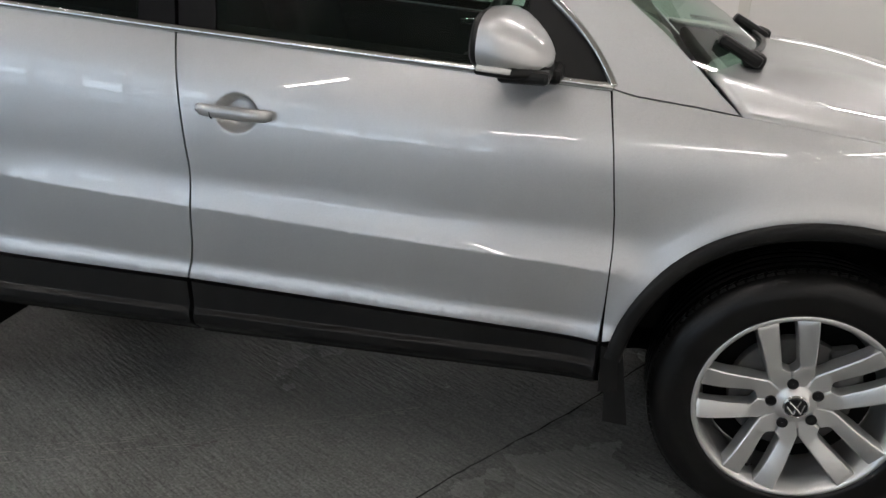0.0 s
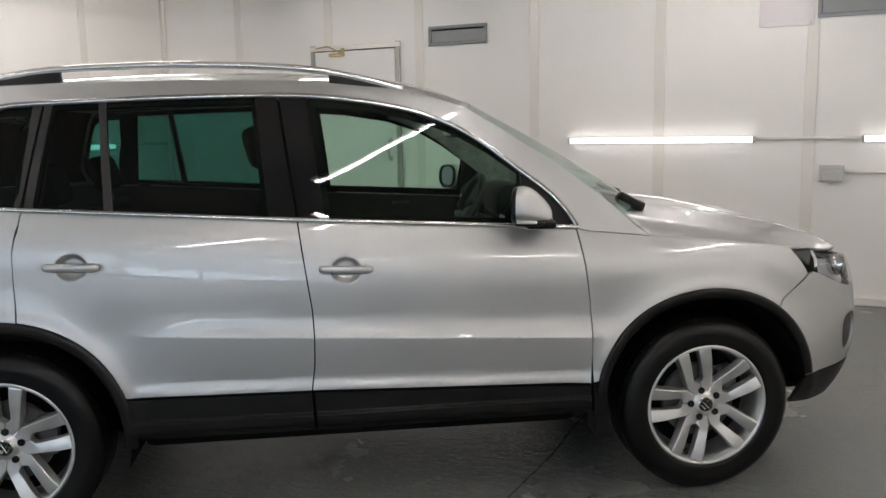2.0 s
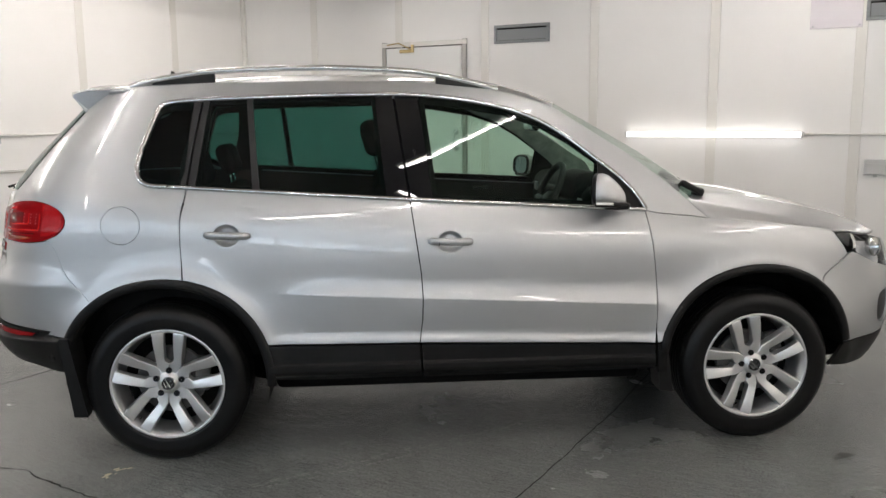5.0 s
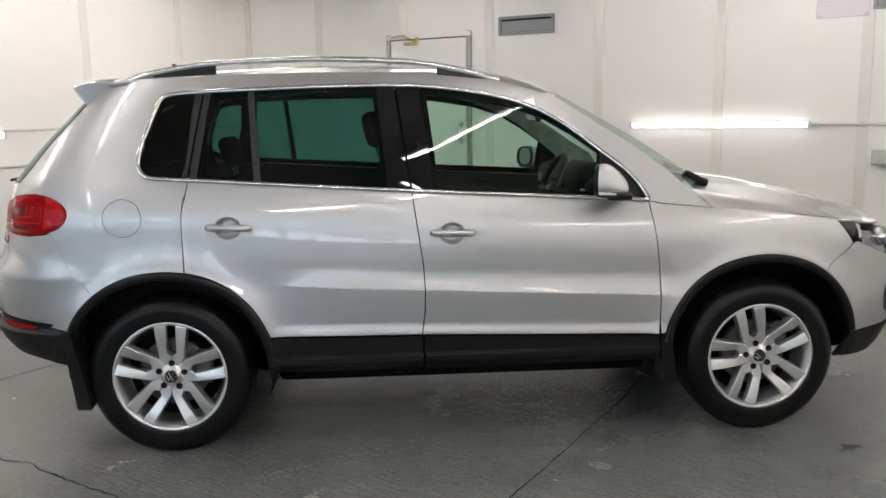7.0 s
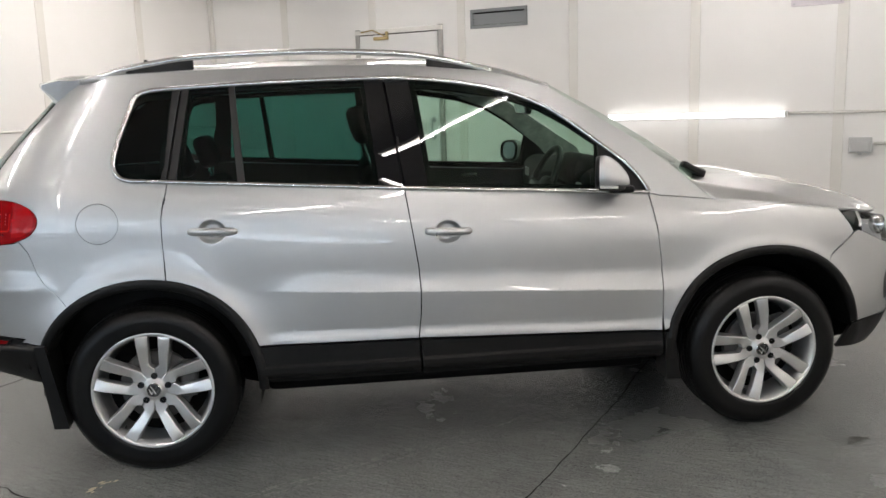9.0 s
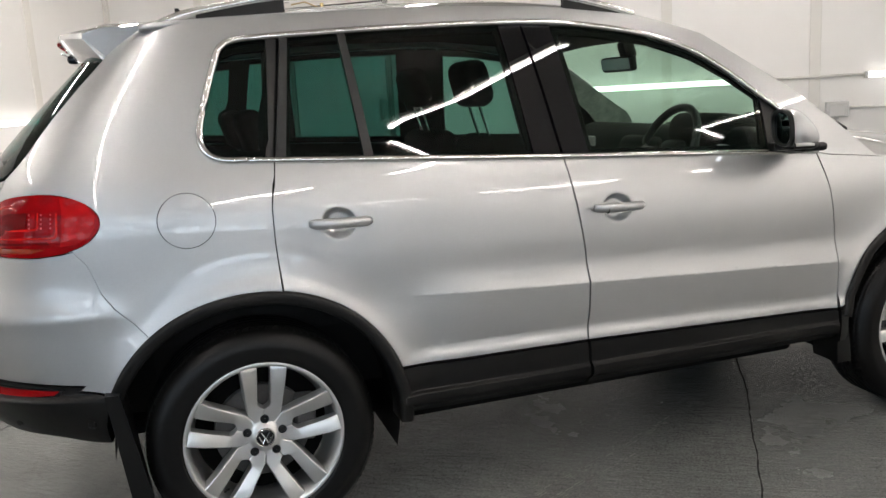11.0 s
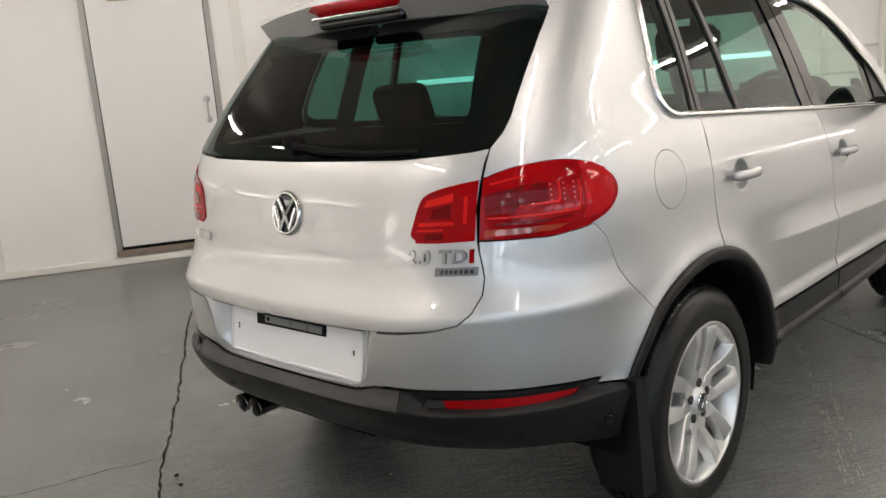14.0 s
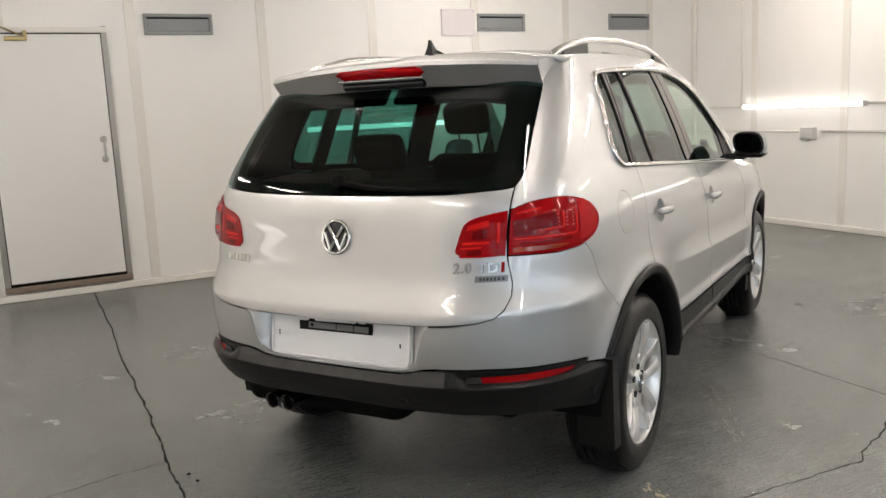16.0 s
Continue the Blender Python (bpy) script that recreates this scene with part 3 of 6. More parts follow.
def half_width(x, z):
    """The body's half width at a place on its side."""
    ze = z - (belt(x) - 1.1) * smoothstep(0.85, 1.05, z)
    y = on_table(ze, PROFILE_T)
    # the side bows gently in plan
    q = ((x + 0.05) / 1.25) ** 2
    y += 0.006 - 0.020 * q / (1 + q)
    d = z - crease_z(x)
    a = 0.019 * smoothstep(-0.95, -0.55, x) * (1 - smoothstep(0.80, 0.98, x))
    if d > 0:
        y += a * max(0.0, 1 - d / 0.085) ** 1.5
    else:
        y += a * (1 - 0.8 * min(1.0, -d / 0.16))
    st = sill_top(x)
    y += 0.014 * smoothstep(st + 0.05, st + 0.005, z) * smoothstep(-0.90, -0.70, x) * (1 - smoothstep(0.84, 0.90, x))
    for ax in (AXF, AXR):
        r = math.hypot(x - ax, z - HUB)
        e = max(0.0, r - (0.470 if ax > 0 else 0.462))
        y += (0.012 * math.exp(-(e / 0.075) ** 2) + 0.009 * math.exp(-(e / 0.032) ** 2)) * smoothstep(0.2, 0.4, z)
    # the dish behind each door handle
    for hx, hz in ((-0.082, 0.938), (-1.025, 0.982)):
        r = math.hypot((x - hx) / 0.056, (z - hz) / 0.047)
        y -= 0.030 * (1 - smoothstep(0.62, 1.02, r))
    return y


def corner_n(z):
    return interp(z, [(0.5, 3.4), (1.1, 3.5), (1.5, 5.0)])


def arc_table(n, a, b):
    th = np.linspace(0, math.pi / 2, 400)
    x, y = a * np.cos(th) ** (2 / n), b * np.sin(th) ** (2 / n)
    s = np.concatenate([[0], np.cumsum(np.hypot(np.diff(x), np.diff(y)))])
    return th, s


TH_R, S_R = arc_table(3.5, 0.92, 0.86)
TH_F, S_F = arc_table(3.2, 1.12, 0.87)
LR, LF = float(S_R[-1]), float(S_F[-1])
M_SIDE = LR + XS_F - XS_R
M_END = M_SIDE + LF


def rear_fold(x, z):
    """How far the folded lower tail stands out: a hollow under the lamps, then a ledge round the corner."""
    zc = 0.772
    d = z - zc
    f = max(0.0, 1 - d / 0.15) ** 2 if d > 0 else 1 - 0.85 * min(1.0, -d / 0.2)
    return (0.026 * f - 0.010 * smoothstep(0.16, 0.05, d)) * (1 - smoothstep(-1.80, -1.56, x))


def surf(m, z):
    """A place of the right side's skin (y given positive), from its run m round the car and its height."""
    if m <= LR:
        th = float(np.interp(m, S_R, TH_R))
        n = corner_n(z)
        cs, sn = max(0.0, math.cos(th)), max(0.0, math.sin(th))
        x = XS_R + (on_table(z, REAR_T) - XS_R) * cs ** (2 / n)
        y = half_width(x, z) * sn ** (2 / n)
        o = rear_fold(x, z)
        nx, ny = cs ** (2 - 2 / n), sn ** (2 - 2 / n)
        k = o / max(1e-6, math.hypot(nx, ny))
        return x - k * nx, y + k * ny
    if m <= M_SIDE:
        x = XS_R + m - LR
        return x, half_width(x, z)
    th = float(np.interp(LF - (m - M_SIDE), S_F, TH_F))
    x = XS_F + (on_table(z, FRONT_T) - XS_F) * max(0.0, math.cos(th)) ** (2 / 3.2)
    return x, half_width(x, z) * max(0.0, math.sin(th)) ** (2 / 3.2)


def run_x(x, z):
    lo, hi = 0.0, M_END
    for _ in range(40):
        mid = (lo + hi) / 2
        if surf(mid, z)[0] < x:
            lo = mid
        else:
            hi = mid
    return (lo + hi) / 2


def run_y(y, z):
    if y <= 0:
        return 0.0
    lo, hi = 0.0, LR
    for _ in range(40):
        mid = (lo + hi) / 2
        if surf(mid, z)[1] < y:
            lo = mid
        else:
            hi = mid
    return (lo + hi) / 2


def X(*pts):
    return [(run_x(x, z), z) for x, z in pts]


def YR(*pts):
    return [(run_y(y, z), z) for y, z in pts]


def YF(*pts):
    """Places on the nose, by half width."""
    out = []
    for y, z in pts:
        lo, hi = M_SIDE, M_END
        for _ in range(40):
            mid = (lo + hi) / 2
            if surf(mid, z)[1] > y:
                lo = mid
            else:
                hi = mid
        out.append(((lo + hi) / 2, z))
    return out


def arc(ax, r0, a0, a1, n=20, sq=0.018):
    """Places on a wheel arch, from one angle to another."""
    out = []
    for i in range(n + 1):
        a = radians(a0 + (a1 - a0) * i / n)
        r = r0 * (1 + sq * math.sin(2 * a) ** 2)
        out.append((ax + r * math.cos(a), HUB + r * math.sin(a)))
    return X(*out)


def flare(ax, a0, a1):
    """Extra points on the flare round a wheel arch."""
    return [p for r in (0.474, 0.484, 0.494, 0.506, 0.520, 0.536, 0.554, 0.574, 0.596) for p in arc(ax, r, a0, a1, 40)]


def inside(p, poly):
    x, y = p
    c = False
    j = len(poly) - 1
    for i in range(len(poly)):
        xi, yi = poly[i]
        xj, yj = poly[j]
        if (yi > y) != (yj > y) and x < (xj - xi) * (y - yi) / (yj - yi) + xi:
            c = not c
        j = i
    return c


def densify(poly, step):
    out = []
    for a, b in zip(poly, poly[1:] + poly[:1]):
        d = math.hypot(b[0] - a[0], b[1] - a[1])
        if d < 1e-5:
            continue
        n = max(1, int(d / step))
        out += [(a[0] + (b[0] - a[0]) * k / n, a[1] + (b[1] - a[1]) * k / n) for k in range(n)]
    return out


def area(poly):
    return sum(a[0] * b[1] - b[0] * a[1] for a, b in zip(poly, poly[1:] + poly[:1])) / 2


def inset(poly, d):
    """The outline drawn in by d on all sides."""
    if area(poly) < 0:
        poly = poly[::-1]
    out = []
    n = len(poly)
    for i in range(n):
        a, p, b = poly[i - 1], poly[i], poly[(i + 1) % n]
        u = Vector((p[0] - a[0], p[1] - a[1])).normalized()
        v = Vector((b[0] - p[0], b[1] - p[1])).normalized()
        nu, nv = Vector((-u.y, u.x)), Vector((-v.y, v.x))
        k = nu + nv
        k = k / max(0.35, k.dot(nu)) if k.length > 1e-6 else nu
        out.append((p[0] + k.x * d, p[1] + k.y * d))
    return out


from mathutils.geometry import delaunay_2d_cdt


def flat_off(m, z):
    return 0.0


def place(m, z, off):
    """A place on the skin and the skin's normal there, the first moved out along the second."""
    e = 0.004
    m = min(max(m, 0.0), M_END)
    m0, m1 = max(0.0, m - e), min(M_END, m + e)
    p = Vector((*surf(m, z), z))
    a, b = Vector((*surf(m0, z), z)), Vector((*surf(m1, z), z))
    if m < 0.006:
        a = Vector((b.x, -b.y, z))
    if m > M_END - 0.006:
        b = Vector((a.x, -a.y, z))
    c, d = Vector((*surf(m, z - e), z - e)), Vector((*surf(m, z + e), z + e))
    n = (b - a).cross(d - c)
    n = -n.normalized() if n.length > 1e-9 else Vector((0, 1, 0))
    return p + n * off, n


def skin(name, outline, mat, parent, side=-1, holes=(), gap=0.0025, grid=0.03, off=flat_off, depth=0.014, rows=(), label="", both=False, step=0.02, extra=(), shaped=False):
    """A panel cut out of the skin. side: -1 the right, 1 the left; both: one panel across the middle of the car."""
    poly = inset(densify(outline, step), gap) if gap else densify(outline, step)
    hs = [densify(h, step) for h in holes]
    if both:
        poly = [(max(0.0, a) if a > 0.004 else 0.0, b) for a, b in poly]
    m0, m1 = min(p[0] for p in poly), max(p[0] for p in poly)
    z0, z1 = min(p[1] for p in poly), max(p[1] for p in poly)
    pts = list(poly)
    edges = [(i, (i + 1) % len(poly)) for i in range(len(poly))]
    for h in hs:
        k = len(pts)
        pts += h
        edges += [(k + i, k + (i + 1) % len(h)) for i in range(len(h))]
    cell = {}
    for q in pts:
        cell.setdefault((int(q[0] / grid), int(q[1] / grid)), []).append(q)

    def far(p):
        i, j = int(p[0] / grid), int(p[1] / grid)
        return all((p[0] - q[0]) ** 2 + (p[1] - q[1]) ** 2 > (grid * 0.45) ** 2 for di in (-1, 0, 1) for dj in (-1, 0, 1) for q in cell.get((i + di, j + dj), ()))
    inner = []
    nm, nz = int((m1 - m0) / grid) + 1, int((z1 - z0) / grid) + 1
    for i in range(nm + 1):
        for j in range(nz + 1):
            inner.append((m0 + (i + (0.25 if j % 2 else 0.0)) * grid, z0 + j * grid))
    for fz, dz in rows:
        for i in range(int((m1 - m0) / grid * 1.5) + 2):
            m = m0 + i * grid / 1.5
            inner.append((m, fz(surf(min(max(m, 0), M_END), 0.7)[0]) + dz))
    inner = list(extra) + inner
    keepers = set(extra)
    for p in inner:
        if inside(p, poly) and not any(inside(p, h) for h in hs) and (p in keepers or far(p)):
            pts.append(p)
            if p in keepers:
                cell.setdefault((int(p[0] / grid), int(p[1] / grid)), []).append(p)
    if both:
        pts = [(0.0 if q[0] < 0.004 else q[0], q[1]) for q in pts]
    res = delaunay_2d_cdt([Vector(p) for p in pts], edges, [], 0, 1e-6)
    vs, fs = res[0], res[2]
    keep = []
    for f in fs:
        c = (sum(vs[i].x for i in f) / 3, sum(vs[i].y for i in f) / 3)
        if inside(c, poly) and not any(inside(c, h) for h in hs):
            keep.append(tuple(f))
    P, N = [], []
    for v in vs:
        p, n = place(v.x, v.y, off(v.x, v.y))
        if shaped:
            e = 0.003
            vm = max(v.x, 0.012)
            q = [place(min(max(vm + i, 0.0), M_END), v.y + j, off(vm + i, v.y + j))[0] for i, j in ((e, 0), (-e, 0), (0, e), (0, -e))]
            k = (q[0] - q[1]).cross(q[2] - q[3])
            if k.length > 1e-12:
                n = -k.normalized()
                if v.x < 0.01:
                    n = Vector((n.x, 0, n.z)).normalized()
        P.append(p)
        N.append(n)
    co, no, faces = [], [], []

    def emit(sgn):
        base = len(co)
        for p, n in zip(P, N):
            co.append((p.x, sgn * p.y, p.z))
            no.append((n.x, sgn * n.y, n.z))
        for f in keep:
            faces.append(tuple(base + i for i in (f if sgn < 0 else f[::-1])))
        count = {}
        for f in keep:
            for a, b in ((f[0], f[1]), (f[1], f[2]), (f[2], f[0])):
                count[(min(a, b), max(a, b))] = count.get((min(a, b), max(a, b)), 0) + 1
        for f in keep:
            for a, b in ((f[0], f[1]), (f[1], f[2]), (f[2], f[0])):
                if count[(min(a, b), max(a, b))] == 1 and depth:
                    if both and vs[a].x < 0.004 and vs[b].x < 0.004:
                        continue
                    pa, pb, na, nb = P[a], P[b], N[a], N[b]
                    k = len(co)
                    t = (pb - pa).normalized()
                    w = na.cross(t)
                    quad = (pa, pb, pb - nb * depth, pa - na * depth)
                    for q in quad:
                        co.append((q.x, sgn * q.y, q.z))
                        no.append((w.x, sgn * w.y, w.z))
                    faces.append((k, k + 3, k + 2, k + 1) if sgn < 0 else (k, k + 1, k + 2, k + 3))
    for sgn in ((-1, 1) if both else (side,)):
        emit(sgn)
    me = bpy.data.meshes.new(name)
    me.from_pydata(co, [], faces)
    me.materials.append(mat)
    me.shade_smooth()
    me.normals_split_custom_set_from_vertices(no)
    ob = new(name, me)
    ob.parent = parent
    if label:
        ob["label"] = label
    return ob


def step_edges(m):
    """Upper and lower edge of the sloping step on the lower rear bumper."""
    s = smoothstep(0.44, 0.53, m)
    return 0.574 + 0.020 * smoothstep(0.29, 0.38, m) - 0.040 * s, 0.548 - 0.003 * s


def lower_off(m, z):
    """How far the lower rear bumper stands out from the body."""
    top, low = step_edges(m)
    f = min(1.0, max(0.0, (top - z) / (top - low)))
    return 0.003 + (0.026 * f ** 0.8 - 0.25 * max(0.0, low - z - 0.01)) * (1 - 0.72 * smoothstep(0.85, 1.2, m))


# outlines, in order round each panel
FDOOR = [(0.787, 1.058), (0.808, 0.92), (0.826, 0.777), (0.831, 0.703), (0.829, 0.58), (0.822, 0.473)]
BGAP = [(-0.25, 1.118), (-0.238, 1.02), (-0.225, 0.925), (-0.208, 0.80), (-0.203, 0.701), (-0.206, 0.60), (-0.219, 0.508)]
RDOOR = [(-1.192, 1.180), (-1.206, 1.11), (-1.217, 1.042), (-1.218, 0.949), (-1.212, 0.815)]
ARCH_R0 = 0.462
SEAM_R = [(-1.772, 0.968), (-1.74, 0.93), (-1.725, 0.89), (-1.711, 0.847), (-1.68, 0.80), (-1.635, 0.755)]
DLO_TOP = [(-1.27, 1.186), (-1.31, 1.187), (-1.345, 1.192), (-1.370, 1.203), (-1.387, 1.222), (-1.396, 1.25), (-1.392, 1.29), (-1.371, 1.361), (-1.325, 1.485), (-1.305, 1.518), (-1.262, 1.537), (-1.131, 1.547), (-0.72, 1.562),
           (-0.307, 1.566), (-0.068, 1.549), (0.171, 1.506), (0.339, 1.444), (0.465, 1.366), (0.579, 1.277), (0.672, 1.205), (0.735, 1.141), (0.775, 1.085), (0.790, 1.057)]
ROOF_E = [(-1.66, 1.50), (-1.605, 1.555), (-1.545, 1.596), (-1.1, 1.617), (-0.66, 1.627), (-0.2, 1.618), (0.18, 1.576), (0.40, 1.510), (0.572, 1.400), (0.740, 1.292), (0.890, 1.178), (1.03, 1.110)]
def through_pts(pts, n):
    return [(p.x, p.y) for p in spline([(m, z, 0) for m, z in pts], n)]


LAMP_M, LAMP_S = run_x(-1.93, 1.04), run_y(0.634, 1.03)


def lamp_off(m, z):
    """The outer lamp swells a little past the wing round the corner."""
    return 0.005 + 0.014 * math.exp(-((m - LAMP_M) / 0.085) ** 2) * smoothstep(LAMP_S + 0.004, LAMP_S + 0.10, m) * smoothstep(0.955, 0.99, z) * smoothstep(1.13, 1.08, z)


LAMP_CURVE = through_pts(YR((0.634, 1.102)) + X((-1.93, 1.122), (-1.87, 1.130), (-1.82, 1.130), (-1.77, 1.120), (-1.725, 1.100), (-1.697, 1.074), (-1.690, 1.045), (-1.703, 1.015), (-1.735, 0.988), (-1.79, 0.966)), 5)
LAMP_OUT = YR((0.634, 0.958), (0.634, 1.03)) + LAMP_CURVE + through_pts(X((-1.79, 0.966), (-1.88, 0.955)) + YR((0.634, 0.958)), 4)[1:-1]
LAMP_IN = YR((0.627, 0.957), (0.627, 1.03)) + through_pts(YR((0.627, 1.100), (0.56, 1.088), (0.515, 1.077), (0.488, 1.063), (0.474, 1.04), (0.462, 1.005), (0.454, 0.975), (0.470, 0.961), (0.475, 0.955), (0.54, 0.954)), 4)
GATE_EDGE = [(0.637, 1.172), (0.634, 1.12), (0.630, 1.03), (0.632, 0.94), (0.650, 0.87), (0.652, 0.83), (0.640, 0.79), (0.615, 0.765), (0.56, 0.752)]
GLASS_SIDE = [(0.637, 1.172), (0.650, 1.205), (0.652, 1.24), (0.640, 1.34), (0.628, 1.43), (0.615, 1.51)]


def dlo_bottom(x):
    return interp(x, [(-1.385, 1.215), (-1.34, 1.190), (-1.197, 1.180), (-0.25, 1.118), (0.79, 1.057)])


def dish(hx, hz):
    """Extra points round a handle's dish."""
    return X(*[(hx + 0.056 * k * math.cos(radians(q)), hz + 0.047 * k * math.sin(radians(q))) for k in (0.25, 0.5, 0.66, 0.78, 0.88, 0.95, 1.0, 1.06, 1.2) for q in range(0, 360, 15)])


CREASE_ROWS = [(crease_z, 0.004), (crease_z, -0.004), (crease_z, 0.016), (crease_z, 0.05), (sill_top, 0.012), (sill_top, 0.028), (sill_top, 0.045)]

for side in (-1, 1):
    # door skins
    sill_line = [(x, sill_top(x)) for x in np.linspace(-0.219, 0.822, 12)]
    top_line = [(x, dlo_bottom(x) - 0.006) for x in np.linspace(0.787, -0.25, 12)]
    fdoor = skin("front_door", X(*FDOOR[1:]) + X(*sill_line[::-1][1:]) + X(*BGAP[::-1][1:-1]) + X(*top_line[::-1]), PAINT, car, side, rows=CREASE_ROWS, grid=0.028, extra=dish(-0.082, 0.938), label="silver front door")
    arch_front = arc(AXR, ARCH_R0, 90 - 11.2, 22, 18)
    rl = [(x, sill_top(x)) for x in np.linspace(-0.866, -0.219, 9)]
    tl = [(x, dlo_bottom(x) - 0.006) for x in np.linspace(-0.25, -1.192, 12)]
    rdoor = skin("rear_door", X(*RDOOR[1:]) + arch_front + X(*rl) + X(*BGAP[::-1][1:-1]) + X(*tl), PAINT, car, side, rows=CREASE_ROWS, grid=0.028, extra=dish(-1.025, 0.982) + flare(AXR, 20, 80), label="silver rear door")
    # quarter, cant rail and pillars in one pressing
    fuel_hole = X(*[(-1.459 + 0.0815 * math.cos(radians(a)), 1.031 + 0.0795 * math.sin(radians(a))) for a in range(0, 360, 12)])
    outline = X(*[tuple(p)[:2] for p in spline([(a_, b_, 0) for a_, b_ in DLO_TOP], 4)]) + X((0.793, 1.0535), (0.84, 1.0430), (0.97, 1.0297), (1.068, 1.0180), (1.02, 1.062), (0.96, 1.118)) + X(*ROOF_E[:-1][::-1]) + YR(*GLASS_SIDE[::-1]) + YR((0.6365, 1.14), (0.634, 1.104)) + LAMP_CURVE[1:]
    outline = outline + X(*SEAM_R) + arc(AXR, ARCH_R0, 129, 90 - 11.2, 14) + X(*RDOOR[::-1][1:]) + X((-1.20, dlo_bottom(-1.2)))
    skin("quarter_panel", outline, PAINT, car, side, holes=[fuel_hole] if side < 0 else (), gap=0.0009, grid=0.03, extra=flare(AXR, 76, 132), label="silver rear wing, roof frame and pillars")
    if side < 0:
        flap = X(*[(-1.459 + 0.0792 * math.cos(radians(a)), 1.031 + 0.0772 * math.sin(radians(a))) for a in range(0, 360, 12)])
        skin("fuel_flap", flap, PAINT, car, side, gap=0, grid=0.03)
    # front wing
    fe = [(1.073, 1.016), (1.2, 1.003), (1.378, 0.983), (1.55, 0.960), (1.665, 0.943)]
    wing = X((0.7885, 1.0535), (0.84, 1.0418), (0.97, 1.0286)) + X(*fe) + X((1.70, 0.90), (1.74, 0.84), (1.71, 0.816), (1.655, 0.78), (1.612, 0.752)) + arc(AXF, 0.470, 52, 163, 24) + X((0.83, 0.477)) + X(*FDOOR[::-1][1:-1])
    skin("front_wing", wing, PAINT, car, side, gap=0.0009, grid=0.028, extra=flare(AXF, 48, 164), label="silver front wing")
    # bumpers
    rb = YR((0, 0.578), (0.26, 0.579), (0.31, 0.584), (0.35, 0.595), (0.40, 0.600), (0.6, 0.599), (0.75, 0.591), (0.82, 0.580)) + X((-1.80, 0.566), (-1.712, 0.556)) + arc(AXR, ARCH_R0, 153, 129, 8) + X(*SEAM_R[::-1]) + X((-1.80, 0.9615), (-1.88, 0.9525)) + YR((0.6345, 0.955), (0.637, 0.93)) + YR(*GATE_EDGE[4:]) \
        + YR((0.45, 0.742), (0.385, 0.740), (0.372, 0.733), (0.362, 0.715), (0.336, 0.635), (0.325, 0.612), (0.305, 0.596), (0.28, 0.588), (0.1, 0.582), (0, 0.582))
    side > 0 and skin("rear_bumper", rb, PAINT, car, both=True, gap=0.0009, grid=0.03, label="silver upper rear bumper")
    fb = X((1.7125, 0.8135), (1.744, 0.8385), (1.772, 0.8455)) + YF((0.722, 0.783), (0.63, 0.748), (0.55, 0.746), (0.4, 0.74), (0, 0.74), (0, 0.44), (0.5, 0.44), (0.74, 0.437)) + X((1.80, 0.436), (1.735, 0.434)) + arc(AXF, 0.470, 13, 52, 10) + X((1.612, 0.750), (1.655, 0.778))
    fog = through_pts(YF((0.655, 0.642), (0.61, 0.632), (0.588, 0.60), (0.584, 0.56), (0.59, 0.52), (0.61, 0.492), (0.655, 0.484), (0.695, 0.494), (0.712, 0.525), (0.716, 0.565), (0.712, 0.605), (0.695, 0.634), (0.655, 0.642)), 3)[:-1]
    side > 0 and skin("front_bumper", fb, PAINT, car, both=True, gap=0.0012, holes=[fog], grid=0.035, label="silver front bumper")
    skin("fog_lamp_surround", fog, CLAD, car, side, grid=0.03, off=lambda m, z: -0.012)
    side > 0 and skin("front_lower_bumper", X((1.735, 0.43), (1.80, 0.432)) + YF((0.74, 0.433), (0.5, 0.436), (0, 0.436), (0, 0.29), (0.5, 0.29)) + X((1.80, 0.305), (1.665, 0.32)), CLAD, car, both=True, grid=0.04, label="black lower front bumper")
    head = X((1.672, 0.936), (1.76, 0.938)) + YF((0.72, 0.905), (0.5, 0.868), (0.47, 0.80), (0.50, 0.756), (0.62, 0.750), (0.72, 0.785)) + X((1.775, 0.85))
    skin("headlight_housing", head, HOUSING, car, side, grid=0.03, off=lambda m, z: -0.045, depth=0.0)
    skin("headlight_lens", head, CLEARL, car, side, grid=0.03, gap=0.001, label="clear headlight lens")
    skin("headlight_bezel", X((1.680, 0.930), (1.79, 0.933), (1.772, 0.90), (1.757, 0.868)), BLACK, car, side, grid=0.02, off=lambda m, z: -0.012, gap=0, depth=0.01, label="black headlight bezel")
    skin("headlight_bar", X((1.782, 0.928), (1.800, 0.928), (1.806, 0.862), (1.788, 0.858)), CHROME, car, side, grid=0.02, off=lambda m, z: -0.010, gap=0, depth=0.01, label="chrome headlight divider")
    side > 0 and skin("grille", YF((0.49, 0.866), (0, 0.85), (0, 0.745), (0.46, 0.745), (0.463, 0.80)), BLACK, car, both=True, grid=0.04, off=lambda m, z: -0.01)
